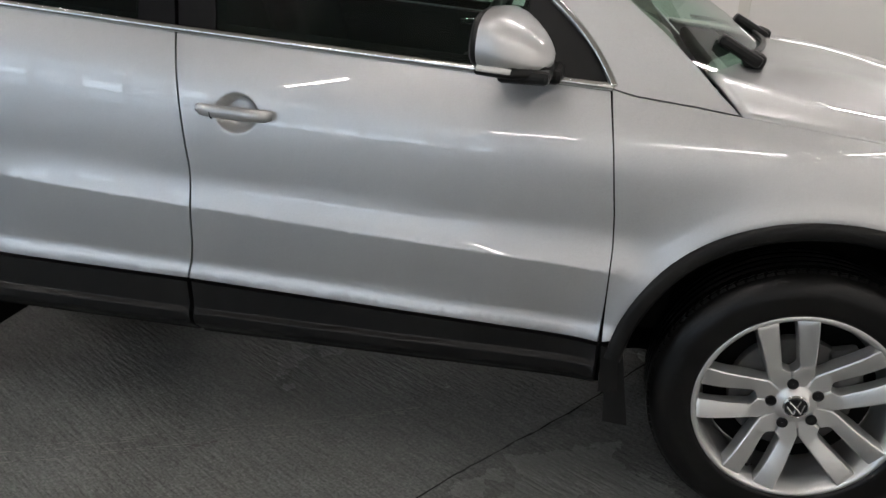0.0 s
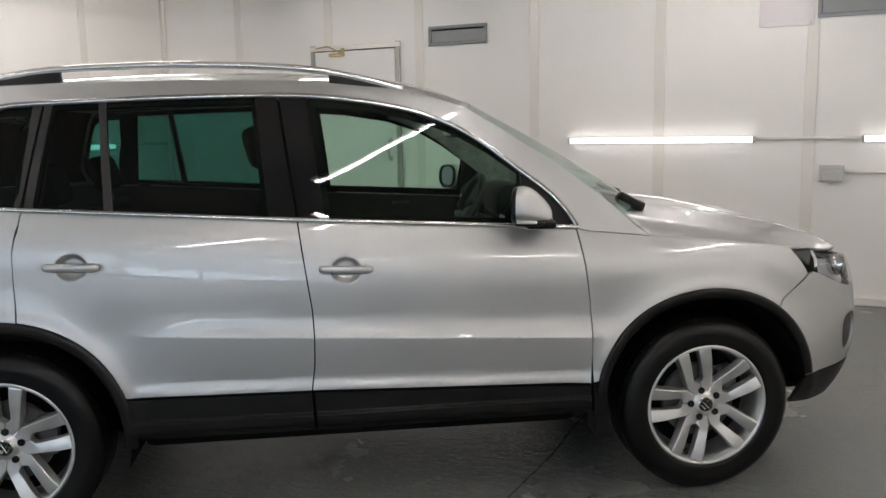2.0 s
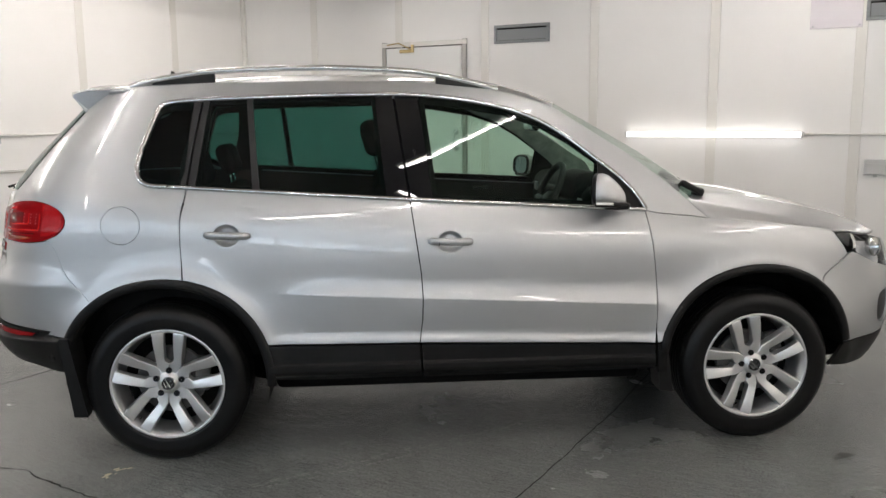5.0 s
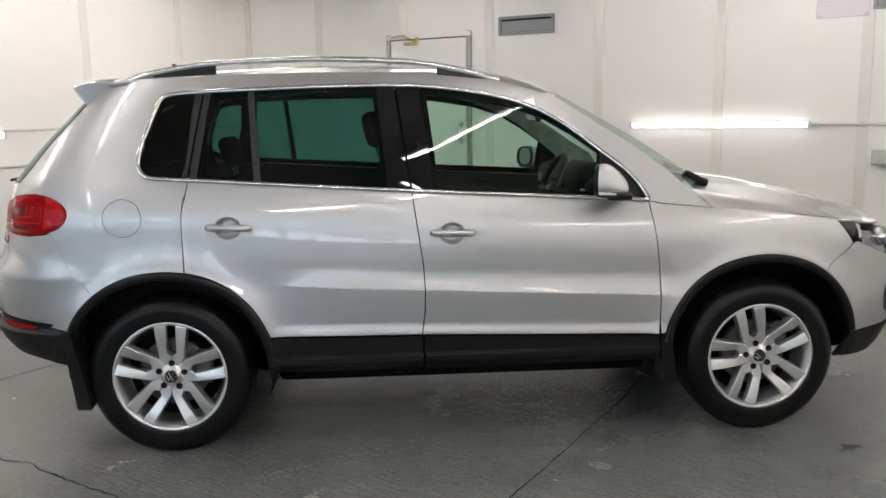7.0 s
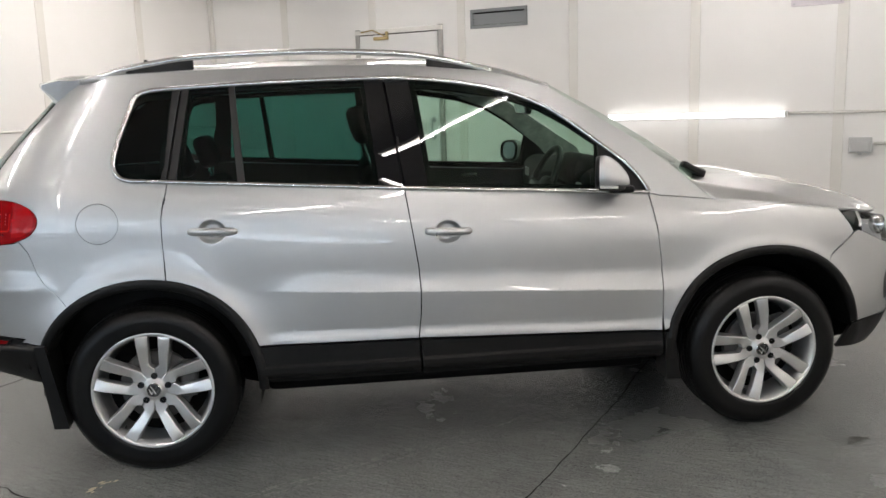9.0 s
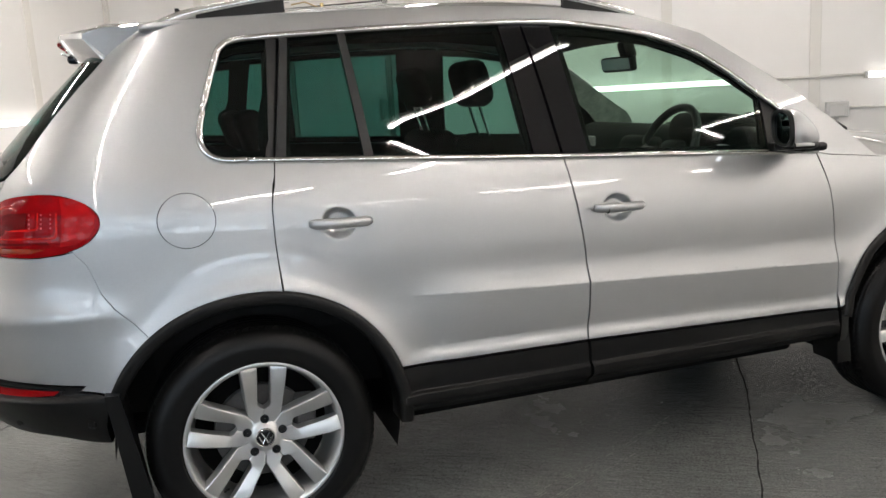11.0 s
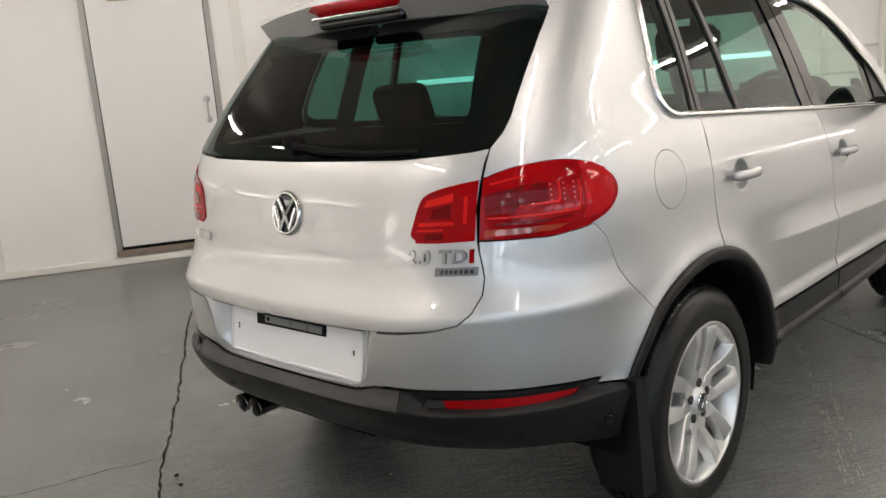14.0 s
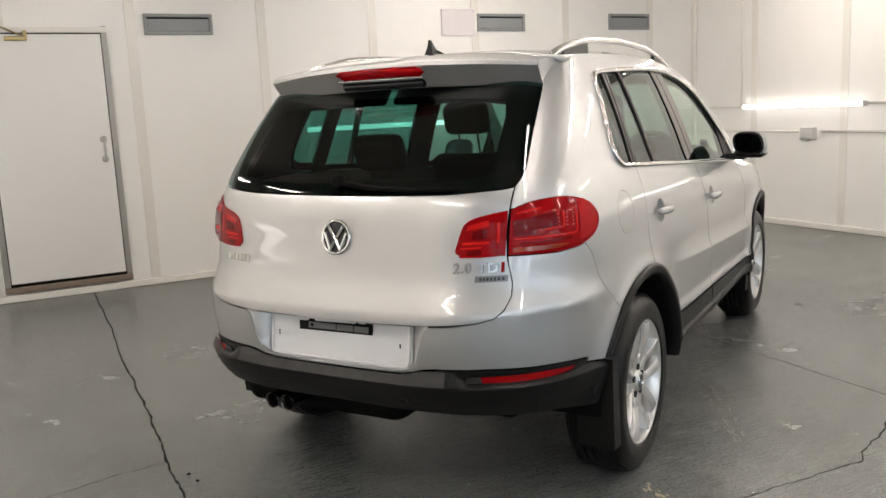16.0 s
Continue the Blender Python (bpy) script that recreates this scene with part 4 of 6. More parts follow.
    # sill cladding, in two lengths
    for a, b, nm in ((-0.866, -0.219, "sill_cladding"), (-0.212, 0.822, "sill_cladding")):
        up = [(x, sill_top(x) - 0.004) for x in np.linspace(a, b, 10)]
        lo = [(b + 0.004 if b > 0 else b + 0.008, 0.34), (a + 0.008 if a > -0.5 else a, 0.335)]
        st = skin(nm, X(*up) + X(*lo), CLAD, car, side, grid=0.03, depth=0.03, step=0.015, shaped=True,
                  off=lambda m, z: 0.004 + 0.014 * smoothstep(0.426, 0.418, z) - 0.05 * smoothstep(0.395, 0.335, z), extra=X(*[(x, z) for z in (0.429, 0.426, 0.4233, 0.4207, 0.418, 0.415) for x in np.linspace(a + 0.02, b - 0.02, int((b - a) / 0.012))]), label="black sill cladding")
    skin("sill_cladding", X((0.829, 0.47), (0.87, 0.47), (0.885, 0.34), (0.833, 0.34)), CLAD, car, side, grid=0.03, off=lambda m, z: 0.004)
    # fuller black lower rear bumper with its step
    lowb = YR((0, 0.576), (0.26, 0.577), (0.31, 0.582), (0.35, 0.593), (0.40, 0.598), (0.6, 0.597), (0.75, 0.589), (0.82, 0.578)) + X((-1.80, 0.564), (-1.716, 0.553), (-1.732, 0.40), (-1.80, 0.402)) + YR((0.75, 0.418), (0.5, 0.435), (0, 0.445))
    side > 0 and skin("lower_rear_bumper", lowb, CLAD, car, both=True, grid=0.025, step=0.02, depth=0.05, shaped=True, rows=[(lambda x, k=k: 0.594 - 0.005 * k, 0) for k in range(14)],
         off=lower_off, label="black plastic lower rear bumper")
    if side > 0:
        mm = [0.02 * k for k in range(23)]
        pad = [(m, step_edges(m)[0] + 0.0005) for m in mm] + [(m, step_edges(m)[1] + 0.001) for m in mm[::-1]]
        skin("bumper_step", pad, STEP, car, both=True, grid=0.02, gap=0, depth=0.001, shaped=True, off=lambda m, z: lower_off(m, z) + 0.0035, label="scuffed top of the bumper step, greyed for the light it catches")
    # lamps
    tl_ = skin("tail_light", LAMP_OUT, RED, car, side, grid=0.02, off=lamp_off, gap=0.0012, shaped=True, label="red tail light")

    lift = lambda m, z: lamp_off(m, z) + 0.0010
    lm = [p[0] for p in LAMP_OUT]
    ma, mb = min(lm), max(lm)

    def lens(name, pts, mat, hole=None, o=lift):
        q = lambda ps: [(ma + (mb - ma) * u, z) for u, z in ps]
        skin(name, q(pts), mat, tl_, side, grid=0.02, off=o, gap=0, depth=0.001, holes=[q(hole)] if hole else ())
    # the tip glows lighter; two nested light guides fold round the columns of small lamps
    lens("lens_tip", [(0.70, 0.985), (0.715, 1.02), (0.715, 1.085), (0.70, 1.118), (0.80, 1.116), (0.90, 1.098), (0.965, 1.065), (0.965, 1.035), (0.92, 1.008), (0.82, 0.990)], REDMID)
    lens("lens_core", [(0.04, 1.018), (0.04, 1.064), (0.30, 1.078), (0.44, 1.080), (0.44, 1.040), (0.24, 1.030), (0.22, 1.018)], REDDK)
    lens("light_guide", [(0.05, 1.006), (0.05, 1.010), (0.655, 1.014), (0.668, 1.030), (0.668, 1.078), (0.682, 1.078), (0.682, 1.022), (0.665, 1.008)], REDIN)
    lens("light_guide", [(0.25, 1.030), (0.25, 1.034), (0.51, 1.038), (0.52, 1.046), (0.52, 1.080), (0.532, 1.080), (0.532, 1.040), (0.515, 1.032)], REDIN)
    lens("light_guide", [(0.08, 1.084), (0.08, 1.089), (0.30, 1.102), (0.31, 1.097)], REDIN)
    lens("lens_band", [(0.10, 0.990), (0.10, 0.996), (0.60, 1.000), (0.62, 0.993)], REDDK)
    for k in range(3):
        for q in range(4):
            u, z = 0.455 + 0.075 * k + (0.02 if k else 0.0), 1.036 + 0.012 * q
            lens("led_lens", [(u, z), (u, z + 0.005), (u + 0.012, z + 0.005), (u + 0.012, z)], PINKL, o=lambda m, z: lamp_off(m, z) + 0.0022)
    lo_band = YR((0.645, 0.966), (0.645, 0.981), (0.70, 0.982)) + X((-1.90, 0.983), (-1.84, 0.980), (-1.88, 0.968))
    skin("turn_lens", lo_band, AMBER, tl_, side, grid=0.02, off=lift, gap=0, depth=0.002)
    skin("fuel_shadow", X((-1.55, 0.94), (-1.37, 0.94), (-1.37, 1.12), (-1.55, 1.12)), DARK, car, side, grid=0.05, off=lambda m, z: -0.012, gap=0, depth=0) if side < 0 else None

# dark lining behind the shut lines
for side in (-1, 1):
    def plug(name, pts, o=-0.016):
        skin(name, pts, DARK, car, side, gap=0, grid=0.06, off=lambda m, z: o, depth=0, step=0.05)
    plug("shut_lining", X((0.70, 1.06), (0.94, 1.03), (0.94, 0.80), (0.84, 0.36), (0.70, 0.36)))
    plug("shut_lining", X((-0.36, 1.12), (-0.10, 1.12), (-0.08, 0.36), (-0.36, 0.36)))
    plug("shut_lining", X((-1.32, 1.17), (-1.08, 1.17), (-1.06, 0.83), (-1.32, 0.84)))
    plug("shut_lining", X((-1.80, 1.13), (-1.60, 1.10), (-1.56, 0.80), (-1.70, 0.58)) + YR((0.60, 0.58), (0.55, 0.75), (0.60, 1.15), (0.70, 1.13)), -0.02)
    plug("shut_lining", YR((0, 0.50), (0.6, 0.50), (0.6, 0.80), (0, 0.80)), -0.095)
    plug("shut_lining", X((0.82, 1.04), (1.0, 1.03), (1.0, 0.95), (0.82, 0.95)))
    plug("shut_lining", X((1.56, 0.92), (1.80, 0.92), (1.80, 0.70), (1.58, 0.70)), -0.02)

# tailgate
gate_out = YR((0, 0.738), (0.345, 0.742), (0.45, 0.746)) + YR(*GATE_EDGE[::-1][0:5]) + YR((0.637, 0.93), (0.632, 0.953), (0.628, 1.03), (0.632, 1.107), (0.634, 1.14), (0.637, 1.172), (0.60, 1.166), (0.4, 1.155), (0, 1.150))
tailgate = skin("tailgate", gate_out, PAINT, car, both=True, grid=0.03, label="silver tailgate", rows=[(lambda x: 0.80, 0), (lambda x: 0.785, 0), (lambda x: 0.81, 0)])
rg = YR((0, 1.152), (0.4, 1.157), (0.60, 1.168), (0.633, 1.178)) + YR(*GLASS_SIDE[1:]) + YR((0.4, 1.522), (0, 1.53))
skin("rear_window", rg, PRIV, tailgate, both=True, grid=0.04, off=lambda m, z: 0.002, depth=0.004, label="dark tinted rear window")
frame_hole = YR((0, 1.195), (0.4, 1.20), (0.53, 1.215), (0.545, 1.25), (0.525, 1.40), (0.50, 1.455), (0.4, 1.468), (0, 1.475))
for side in (-1, 1):
    skin("window_band", rg + [(0.0, 1.152)], DARK, tailgate, side, holes=[[(max(0.001, a), b) for a, b in frame_hole]], grid=0.04, off=lambda m, z: -0.012, depth=0.02, gap=0.002)
    tg = skin("tail_light", LAMP_IN, RED, tailgate, side, grid=0.02, off=lambda m, z: 0.004, gap=0.0006, label="red inner tail light")
    lf = lambda m, z: 0.0054
    for nm, pts, mt in (("lens_band", ((0.495, 1.040), (0.502, 1.056), (0.575, 1.072), (0.575, 1.052)), REDIN), ("lens_core", ((0.515, 1.012), (0.520, 1.036), (0.570, 1.046), (0.570, 1.014)), REDDK),
                        ("lens_band", ((0.480, 0.995), (0.482, 1.004), (0.578, 1.006), (0.578, 0.997)), REDIN), ("lens_band", ((0.474, 0.982), (0.475, 0.987), (0.552, 0.989), (0.552, 0.984)), REDIN),
                        ("lens_band", ((0.600, 1.0), (0.600, 1.062), (0.608, 1.064), (0.608, 1.0)), REDIN), ("lens_core", ((0.500, 0.962), (0.500, 0.976), (0.552, 0.979), (0.552, 0.963)), REDDK)):
        skin(nm, YR(*pts), mt, tg, side, grid=0.02, off=lf, gap=0, depth=0.001)


def rear_x(y, z):
    return surf(run_y(abs(y), z), z)[0]


def badge(parent, r, m):
    bm = bmesh.new()
    lathe(bm, [(0.82 * r, -0.002), (0.83 * r, 0.005), (0.91 * r, 0.009), (r, 0.004), (r, -0.002)], 40, "x")
    b = part("badge", bm, CHROME, parent, "round chrome badge", smooth=True)
    bm = bmesh.new()
    lathe(bm, [(0.0005, 0.0015), (0.6 * r, 0.0015), (0.87 * r, 0.001)], 32, "x")
    part("badge_field", bm, BLACK, b)
    bm = bmesh.new()
    for pts in ([(-0.52, 0.62), (-0.02, -0.1)], [(0.52, 0.62), (0.02, -0.1)], [(-0.75, 0.25), (-0.32, -0.72)], [(0.75, 0.25), (0.32, -0.72)], [(-0.32, -0.72), (0, -0.08)], [(0.32, -0.72), (0, -0.08)]):
        tube(bm, [(0.004, p[0] * r, p[1] * r) for p in pts], 0.105 * r, 6)
    part("badge_bars", bm, CHROME, b)
    b.matrix_basis = m
    return b


bx = rear_x(0, 1.012)
badge(tailgate, 0.062, Matrix.Translation((bx - 0.004, 0, 1.012)) @ Matrix.Rotation(math.pi, 4, "Z") @ Matrix.Rotation(radians(-10), 4, "Y"))


def rear_letter(ch, y0, z, size, mat, parent):
    cu = bpy.data.curves.new("letter", "FONT")
    cu.body, cu.size, cu.extrude, cu.offset = ch, size, 0.003, 0.0012
    tmp = new("letter", cu)
    me = bpy.data.meshes.new_from_object(tmp.evaluated_get(bpy.context.evaluated_depsgraph_get()))
    bpy.data.objects.remove(tmp)
    x0 = min(v.co.x for v in me.vertices)
    wide = max(v.co.x for v in me.vertices) - x0
    for v in me.vertices:
        y, zz = y0 - (v.co.x - x0) * 1.08, z + v.co.y
        v.co = Vector((rear_x(y, zz) - 0.003 - v.co.z, y, zz))
    me.materials.clear()
    me.materials.append(mat)
    o = new("letter", me)
    o.parent = parent
    return y0 - wide * 1.08


yy = -0.452
for ch, gap_, mt in (("2", 0.006, LETTERS), (".", 0.006, LETTERS), ("0", 0.026, LETTERS), ("T", 0.005, LETTERS), ("D", 0.007, LETTERS), ("I", 0.0, RED)):
    yy = rear_letter(ch, yy, 0.908, 0.044, mt, tailgate) - gap_


def rear_bars(name, y0, y1, z0, z1, mat, parent, o=0.003):
    bm = bmesh.new()
    n = 4
    rows = []
    for i in range(n + 1):
        y = y0 + (y1 - y0) * i / n
        rows.append([bm.verts.new((rear_x(y, z) - d, y, z)) for z, d in ((z0, 0.0), (z0, o), (z1, o), (z1, 0.0))])
    for a, b in zip(rows, rows[1:]):
        for k in range(3):
            bm.faces.new((a[k], b[k], b[k + 1], a[k + 1]))
    bmesh.ops.recalc_face_normals(bm, faces=bm.faces)
    return part(name, bm, mat, parent)


rear_bars("name_bar", -0.535, -0.638, 0.877, 0.897, NAMEBAR, tailgate)
for i in range(7):
    y = -0.552 - i * 0.0115
    rear_bars("letter_bar", y, y - 0.008, 0.882, 0.892, BARS, tailgate, 0.0045)
for i in range(6):
    y = 0.545 - i * 0.0235
    rear_bars("letter_bar", y, y - 0.018, 0.905, 0.930, CHROME, tailgate, 0.004)

# number plate holder: blank, with an open slot
TIP = Matrix.Rotation(radians(8), 4, "Y")
PLATE_X = -2.128
plate = boxed("number_plate_panel", (PLATE_X, 0.0, 0.652), (0.012, 0.604, 0.160), WHITEPL, car, 0.004, "blank white number plate panel", TIP)


def on_plate(y, h, d=0.0):
    return Vector((PLATE_X, 0, 0.652)) + TIP @ Vector((-0.006 - d, y, h))


# raised rounded border along the sides and the foot
bm = bmesh.new()
edge = [(0.292, 0.074), (0.293, 0.0), (0.292, -0.045), (0.286, -0.062), (0.270, -0.068)] + [(0.2 - 0.1 * k, -0.068) for k in range(5)] + [(-0.270, -0.068), (-0.286, -0.062), (-0.292, -0.045), (-0.293, 0.0), (-0.292, 0.074)]
tube(bm, [on_plate(y, h, 0.001) for y, h in edge], 0.0055, 8)
part("plate_border", bm, WHITEPL, plate, smooth=True)
# ragged slot laid on the panel as a dark face for its shade, the bracket over it
bm = bmesh.new()
rim_ = [(-0.170, -0.020), (0.145, -0.016), (0.146, 0.022), (0.118, 0.024), (0.112, 0.019), (0.085, 0.020), (0.080, 0.025), (0.070, 0.018), (-0.10, 0.014), (-0.105, 0.022), (-0.128, 0.020), (-0.134, 0.013), (-0.172, 0.012)]
top_ = [bm.verts.new(on_plate(-y, h + 0.046, 0.0012)) for y, h in rim_]
bm.faces.new(top_)
part("mounting_slot", bm, CRACK, plate)
bm = bmesh.new()
for y0, y1 in ((-0.128, -0.068), (-0.064, 0.006), (0.010, 0.128)):
    p = on_plate((y0 + y1) / 2, 0.0455, 0.003)
    box(bm, *p, 0.003, y1 - y0, 0.021, 0.0012, TIP)
part("bracket", bm, material("grey_bracket_plastic", (0.16, 0.16, 0.155), 0.5), plate, "grey plastic bracket")
for y in (-0.139, 0.112):
    bm = bmesh.new()
    lathe(bm, [(0.0005, -0.0062), (0.006, -0.006), (0.0075, -0.001)], 14, "x", on_plate(y, 0.046))
    part("bolt", bm, CRACK, plate)
for y, h in ((-0.255, 0.004), (0.262, 0.012), (0.262, 0.002)):
    boxed("clip_hole", on_plate(y, h), (0.003, 0.005, 0.014 if y < 0 else 0.007), CRACK, plate)
for sy in (-1, 1):
    bm = bmesh.new()
    inner = [(0.302, 0.735), (0.302, 0.70), (0.302, 0.64), (0.302, 0.60), (0.300, 0.578)]
    outer = [(0.386, 0.744), (0.366, 0.715), (0.347, 0.65), (0.334, 0.606), (0.300, 0.582)]
    prev = None
    for (yi, zi), (yo, zo) in zip(inner, outer):
        xi, xo = PLATE_X + 0.141 * (zi - 0.652) + 0.004, rear_x(yo, zo) + 0.003
        row = []
        for k in range(6):
            f = k / 5
            row.append(bm.verts.new((xi + (xo - xi) * (1 - (1 - f) ** 1.7), sy * (yi + (yo - yi) * f), zi + (zo - zi) * f)))
        if prev:
            for k in range(5):
                q = (prev[k], prev[k + 1], row[k + 1], row[k])
                bm.faces.new(q if sy > 0 else q[::-1])
        prev = row
    part("recess_cheek", bm, PAINT, car, smooth=True)

# ledge under the plate, and the tailgate's folded lower edge above it
bm = bmesh.new()
for z, zi, sg in ((0.577, 0.574, 1), (0.740, 0.742, -1)):
    prev = None
    for k in range(17):
        y = -0.34 + 0.68 * k / 16
        row = [bm.verts.new((PLATE_X + 0.012, y, zi)), bm.verts.new((rear_x(y, z) + 0.001, y, z))]
        if prev:
            q = (prev[0], prev[1], row[1], row[0])
            bm.faces.new(q if sg > 0 else q[::-1])
        prev = row
    if sg > 0:
        part("plate_ledge", bm, PAINT, car)
        bm = bmesh.new()
part("tailgate_fold", bm, PAINT, tailgate)

# reflectors, sensors and exhaust
for side in (-1, 1):
    rf = YR((0.568, 0.555), (0.562, 0.576), (0.66, 0.577), (0.74, 0.575), (0.790, 0.570), (0.783, 0.558), (0.75, 0.553), (0.66, 0.552))
    skin("rear_reflector", rf, RED, car, side, grid=0.02, off=lambda m, z: 0.009, gap=0, depth=0.008, label="red bumper reflector")
    skin("rear_fog_lens", YR((0.50, 0.555), (0.516, 0.575), (0.558, 0.578), (0.563, 0.556)), STEP, car, side, grid=0.02, off=lambda m, z: 0.008, gap=0, depth=0.008, label="dull grey reversing lens")
    rim_o = YR((0.490, 0.550), (0.512, 0.580), (0.66, 0.581), (0.74, 0.579), (0.797, 0.573), (0.789, 0.555), (0.75, 0.549), (0.66, 0.548))
    rim_i = YR((0.498, 0.5535), (0.515, 0.5770), (0.66, 0.5780), (0.74, 0.5760), (0.792, 0.5710), (0.785, 0.5575), (0.75, 0.5525), (0.66, 0.5515))
    skin("lens_surround", rim_o, BLACK, car, side, grid=0.02, off=lambda m, z: 0.0095, gap=0, depth=0.008, holes=[rim_i])
    for y, z in ((0.70, 0.47), (0.28, 0.49)):
        m = run_y(y, z)
        p, n = place(m, z, lower_off(m, z) - 0.001)
        bm = bmesh.new()
        lathe(bm, [(0.0005, 0.004), (0.010, 0.004), (0.012, 0.0), (0.014, -0.006)], 16, "x")
        o = part("parking_sensor", bm, CLAD, car)
        o.matrix_basis = Matrix.Translation((p.x, side * p.y, p.z)) @ Vector((n.x, side * n.y, n.z)).to_track_quat("X", "Z").to_matrix().to_4x4()
    for x, z, mt in ((1.715, 0.545, PAINT), (-1.775, 0.47, CLAD)):
        p, n = place(run_x(x, z), z, 0.001 if x > 0 else 0.014)
        bm = bmesh.new()
        lathe(bm, [(0.0005, 0.003), (0.008, 0.003), (0.010, 0.001), (0.0135, 0.002), (0.0155, -0.004)], 16, "x")
        o = part("parking_sensor", bm, mt, car)
        o.matrix_basis = Matrix.Translation((p.x, side * p.y, p.z)) @ Vector((n.x, side * n.y, n.z)).to_track_quat("X", "Z").to_matrix().to_4x4()
for y in (0.350, 0.278):
    bm = bmesh.new()
    lathe(bm, [(0.027, 0.10), (0.029, -0.12), (0.031, -0.125), (0.0285, -0.12), (0.025, -0.10), (0.024, 0.05)], 28, "x", (-1.985, y, 0.378))
    part("exhaust_tip", bm, EXHAUST, car, "chrome exhaust tip", smooth=True)
    # dark disc across the pipe, put in for the shade inside it
    bm = bmesh.new()
    lathe(bm, [(0.0005, -0.085), (0.0245, -0.085)], 20, "x", (-1.985, y, 0.378))
    part("exhaust_bore", bm, CRACK, car)
boxed("silencer", (-1.78, 0.25, 0.36), (0.36, 0.75, 0.14), DARK, car, 0.05)

# ---- roof, spoiler, bonnet, windscreen ----
ROOF_C = [(-1.62, 1.622), (-1.36, 1.650), (-0.8, 1.678), (-0.3, 1.680), (0.1, 1.652), (0.3, 1.606), (0.47, 1.535)]


def edge_z(x):
    return smooth_interp(x, ROOF_E, 0.05)


def sheet(name, fn, nu, nv, mat, parent, thick=0.0, label="", flip=False):
    """A smooth sheet fn(u, v), u and v from 0 to 1."""
    co, faces = [], []
    for i in range(nu + 1):
        for j in range(nv + 1):
            co.append(fn(i / nu, j / nv))
    for i in range(nu):
        for j in range(nv):
            q = (i * (nv + 1) + j, (i + 1) * (nv + 1) + j, (i + 1) * (nv + 1) + j + 1, i * (nv + 1) + j + 1)
            faces.append(q[::-1] if flip else q)
    me = bpy.data.meshes.new(name)
    me.from_pydata(co, [], faces)
    me.materials.append(mat)
    me.shade_smooth()
    ob = new(name, me)
    ob.parent = parent
    if thick:
        s = ob.modifiers.new("s", "SOLIDIFY")
        s.thickness, s.offset = thick, -1
    if label:
        ob["label"] = label
    return ob


def roof_pt(u, v):
    t = 2 * v - 1
    x = -1.53 + u * (0.40 + 0.07 * (1 - t * t) + 1.53)
    if u < 0.06:
        x = -1.53 + u * 1.93
    xe = min(x, 0.40)
    ze = edge_z(xe)
    ye = half_width(xe, ze)
    zc = smooth_interp(x, ROOF_C, 0.08)
    return x, t * ye, ze + (zc - ze) * (1 - abs(t) ** 2.6)


sheet("roof", roof_pt, 48, 36, PAINT, car, 0.02, "silver roof")


def spoiler_pt(u, v):
    t = 2 * v - 1
    rx, ry, rz = roof_pt(0.0, v)
    tipx, tipz = -1.80 + 0.115 * t * t, 1.606 - 0.024 * t * t
    keys = [(rx + 0.02, rz + 0.001), (rx - 0.10, rz - 0.001), (tipx + 0.02, tipz), (tipx, tipz - 0.006), (tipx - 0.002, tipz - 0.02), (tipx + 0.052, tipz - 0.092), (tipx + 0.070, tipz - 0.096), (-1.63, 1.508)]
    k = u * (len(keys) - 1)
    i = min(int(k), len(keys) - 2)
    f = k - i
    x, z = (keys[i][q] * (1 - f) + keys[i + 1][q] * f for q in (0, 1))
    w = (0.612, 0.618, 0.612, 0.611, 0.610, 0.606, 0.604, 0.600)
    return x, t * (w[i] * (1 - f) + w[i + 1] * f - 0.008) - 0.018, z


sheet("spoiler", spoiler_pt, 28, 36, PAINT, car, 0.0, "silver roof spoiler", flip=True).data.set_sharp_from_angle(angle=radians(30))
for sy in (-1, 1):
    bm = bmesh.new()
    pts = [spoiler_pt(u / 28, 0.0 if sy < 0 else 1.0) for u in range(29)]
    vs = [bm.verts.new((p[0], p[1] + sy * 0.001, p[2])) for p in pts]
    bm.faces.new(vs)
    part("spoiler_cheek", bm, PAINT, car)
bm = bmesh.new()
rows = []
for i in range(17):
    t = -0.31 + 0.62 * i / 16
    x = -1.80 + 0.115 * t * t
    z = 1.606 - 0.024 * t * t
    e = 0.012 if i in (0, 16) else 0.0
    rows.append([bm.verts.new(p) for p in ((x + 0.02, t * 0.61, z - 0.020 - e), (x - 0.006, t * 0.61, z - 0.022 - e), (x + 0.020, t * 0.61, z - 0.056 + e), (x + 0.06, t * 0.61, z - 0.060 + e))])
for a, b in zip(rows, rows[1:]):
    for k in range(3):
        bm.faces.new((a[k], a[k + 1], b[k + 1], b[k]))
bmesh.ops.recalc_face_normals(bm, faces=bm.faces)
part("brake_light", bm, RED, car, "red high brake light", smooth=True)
boxed("brake_light_housing", (-1.748, 0.0, 1.527), (0.05, 0.36, 0.030), BLACK, car, 0.012)
boxed("brake_light_strip", (-1.784, 0.0, 1.545), (0.008, 0.37, 0.005), CHROME, car, 0.002, "thin chrome strip")

A_EDGE = [(0.40, 1.508), (0.572, 1.398), (0.740, 1.290), (0.890, 1.176), (0.985, 1.095)]
A_MID = [(0.478, 1.535), (0.701, 1.415), (0.907, 1.300), (1.10, 1.180), (1.20, 1.112)]


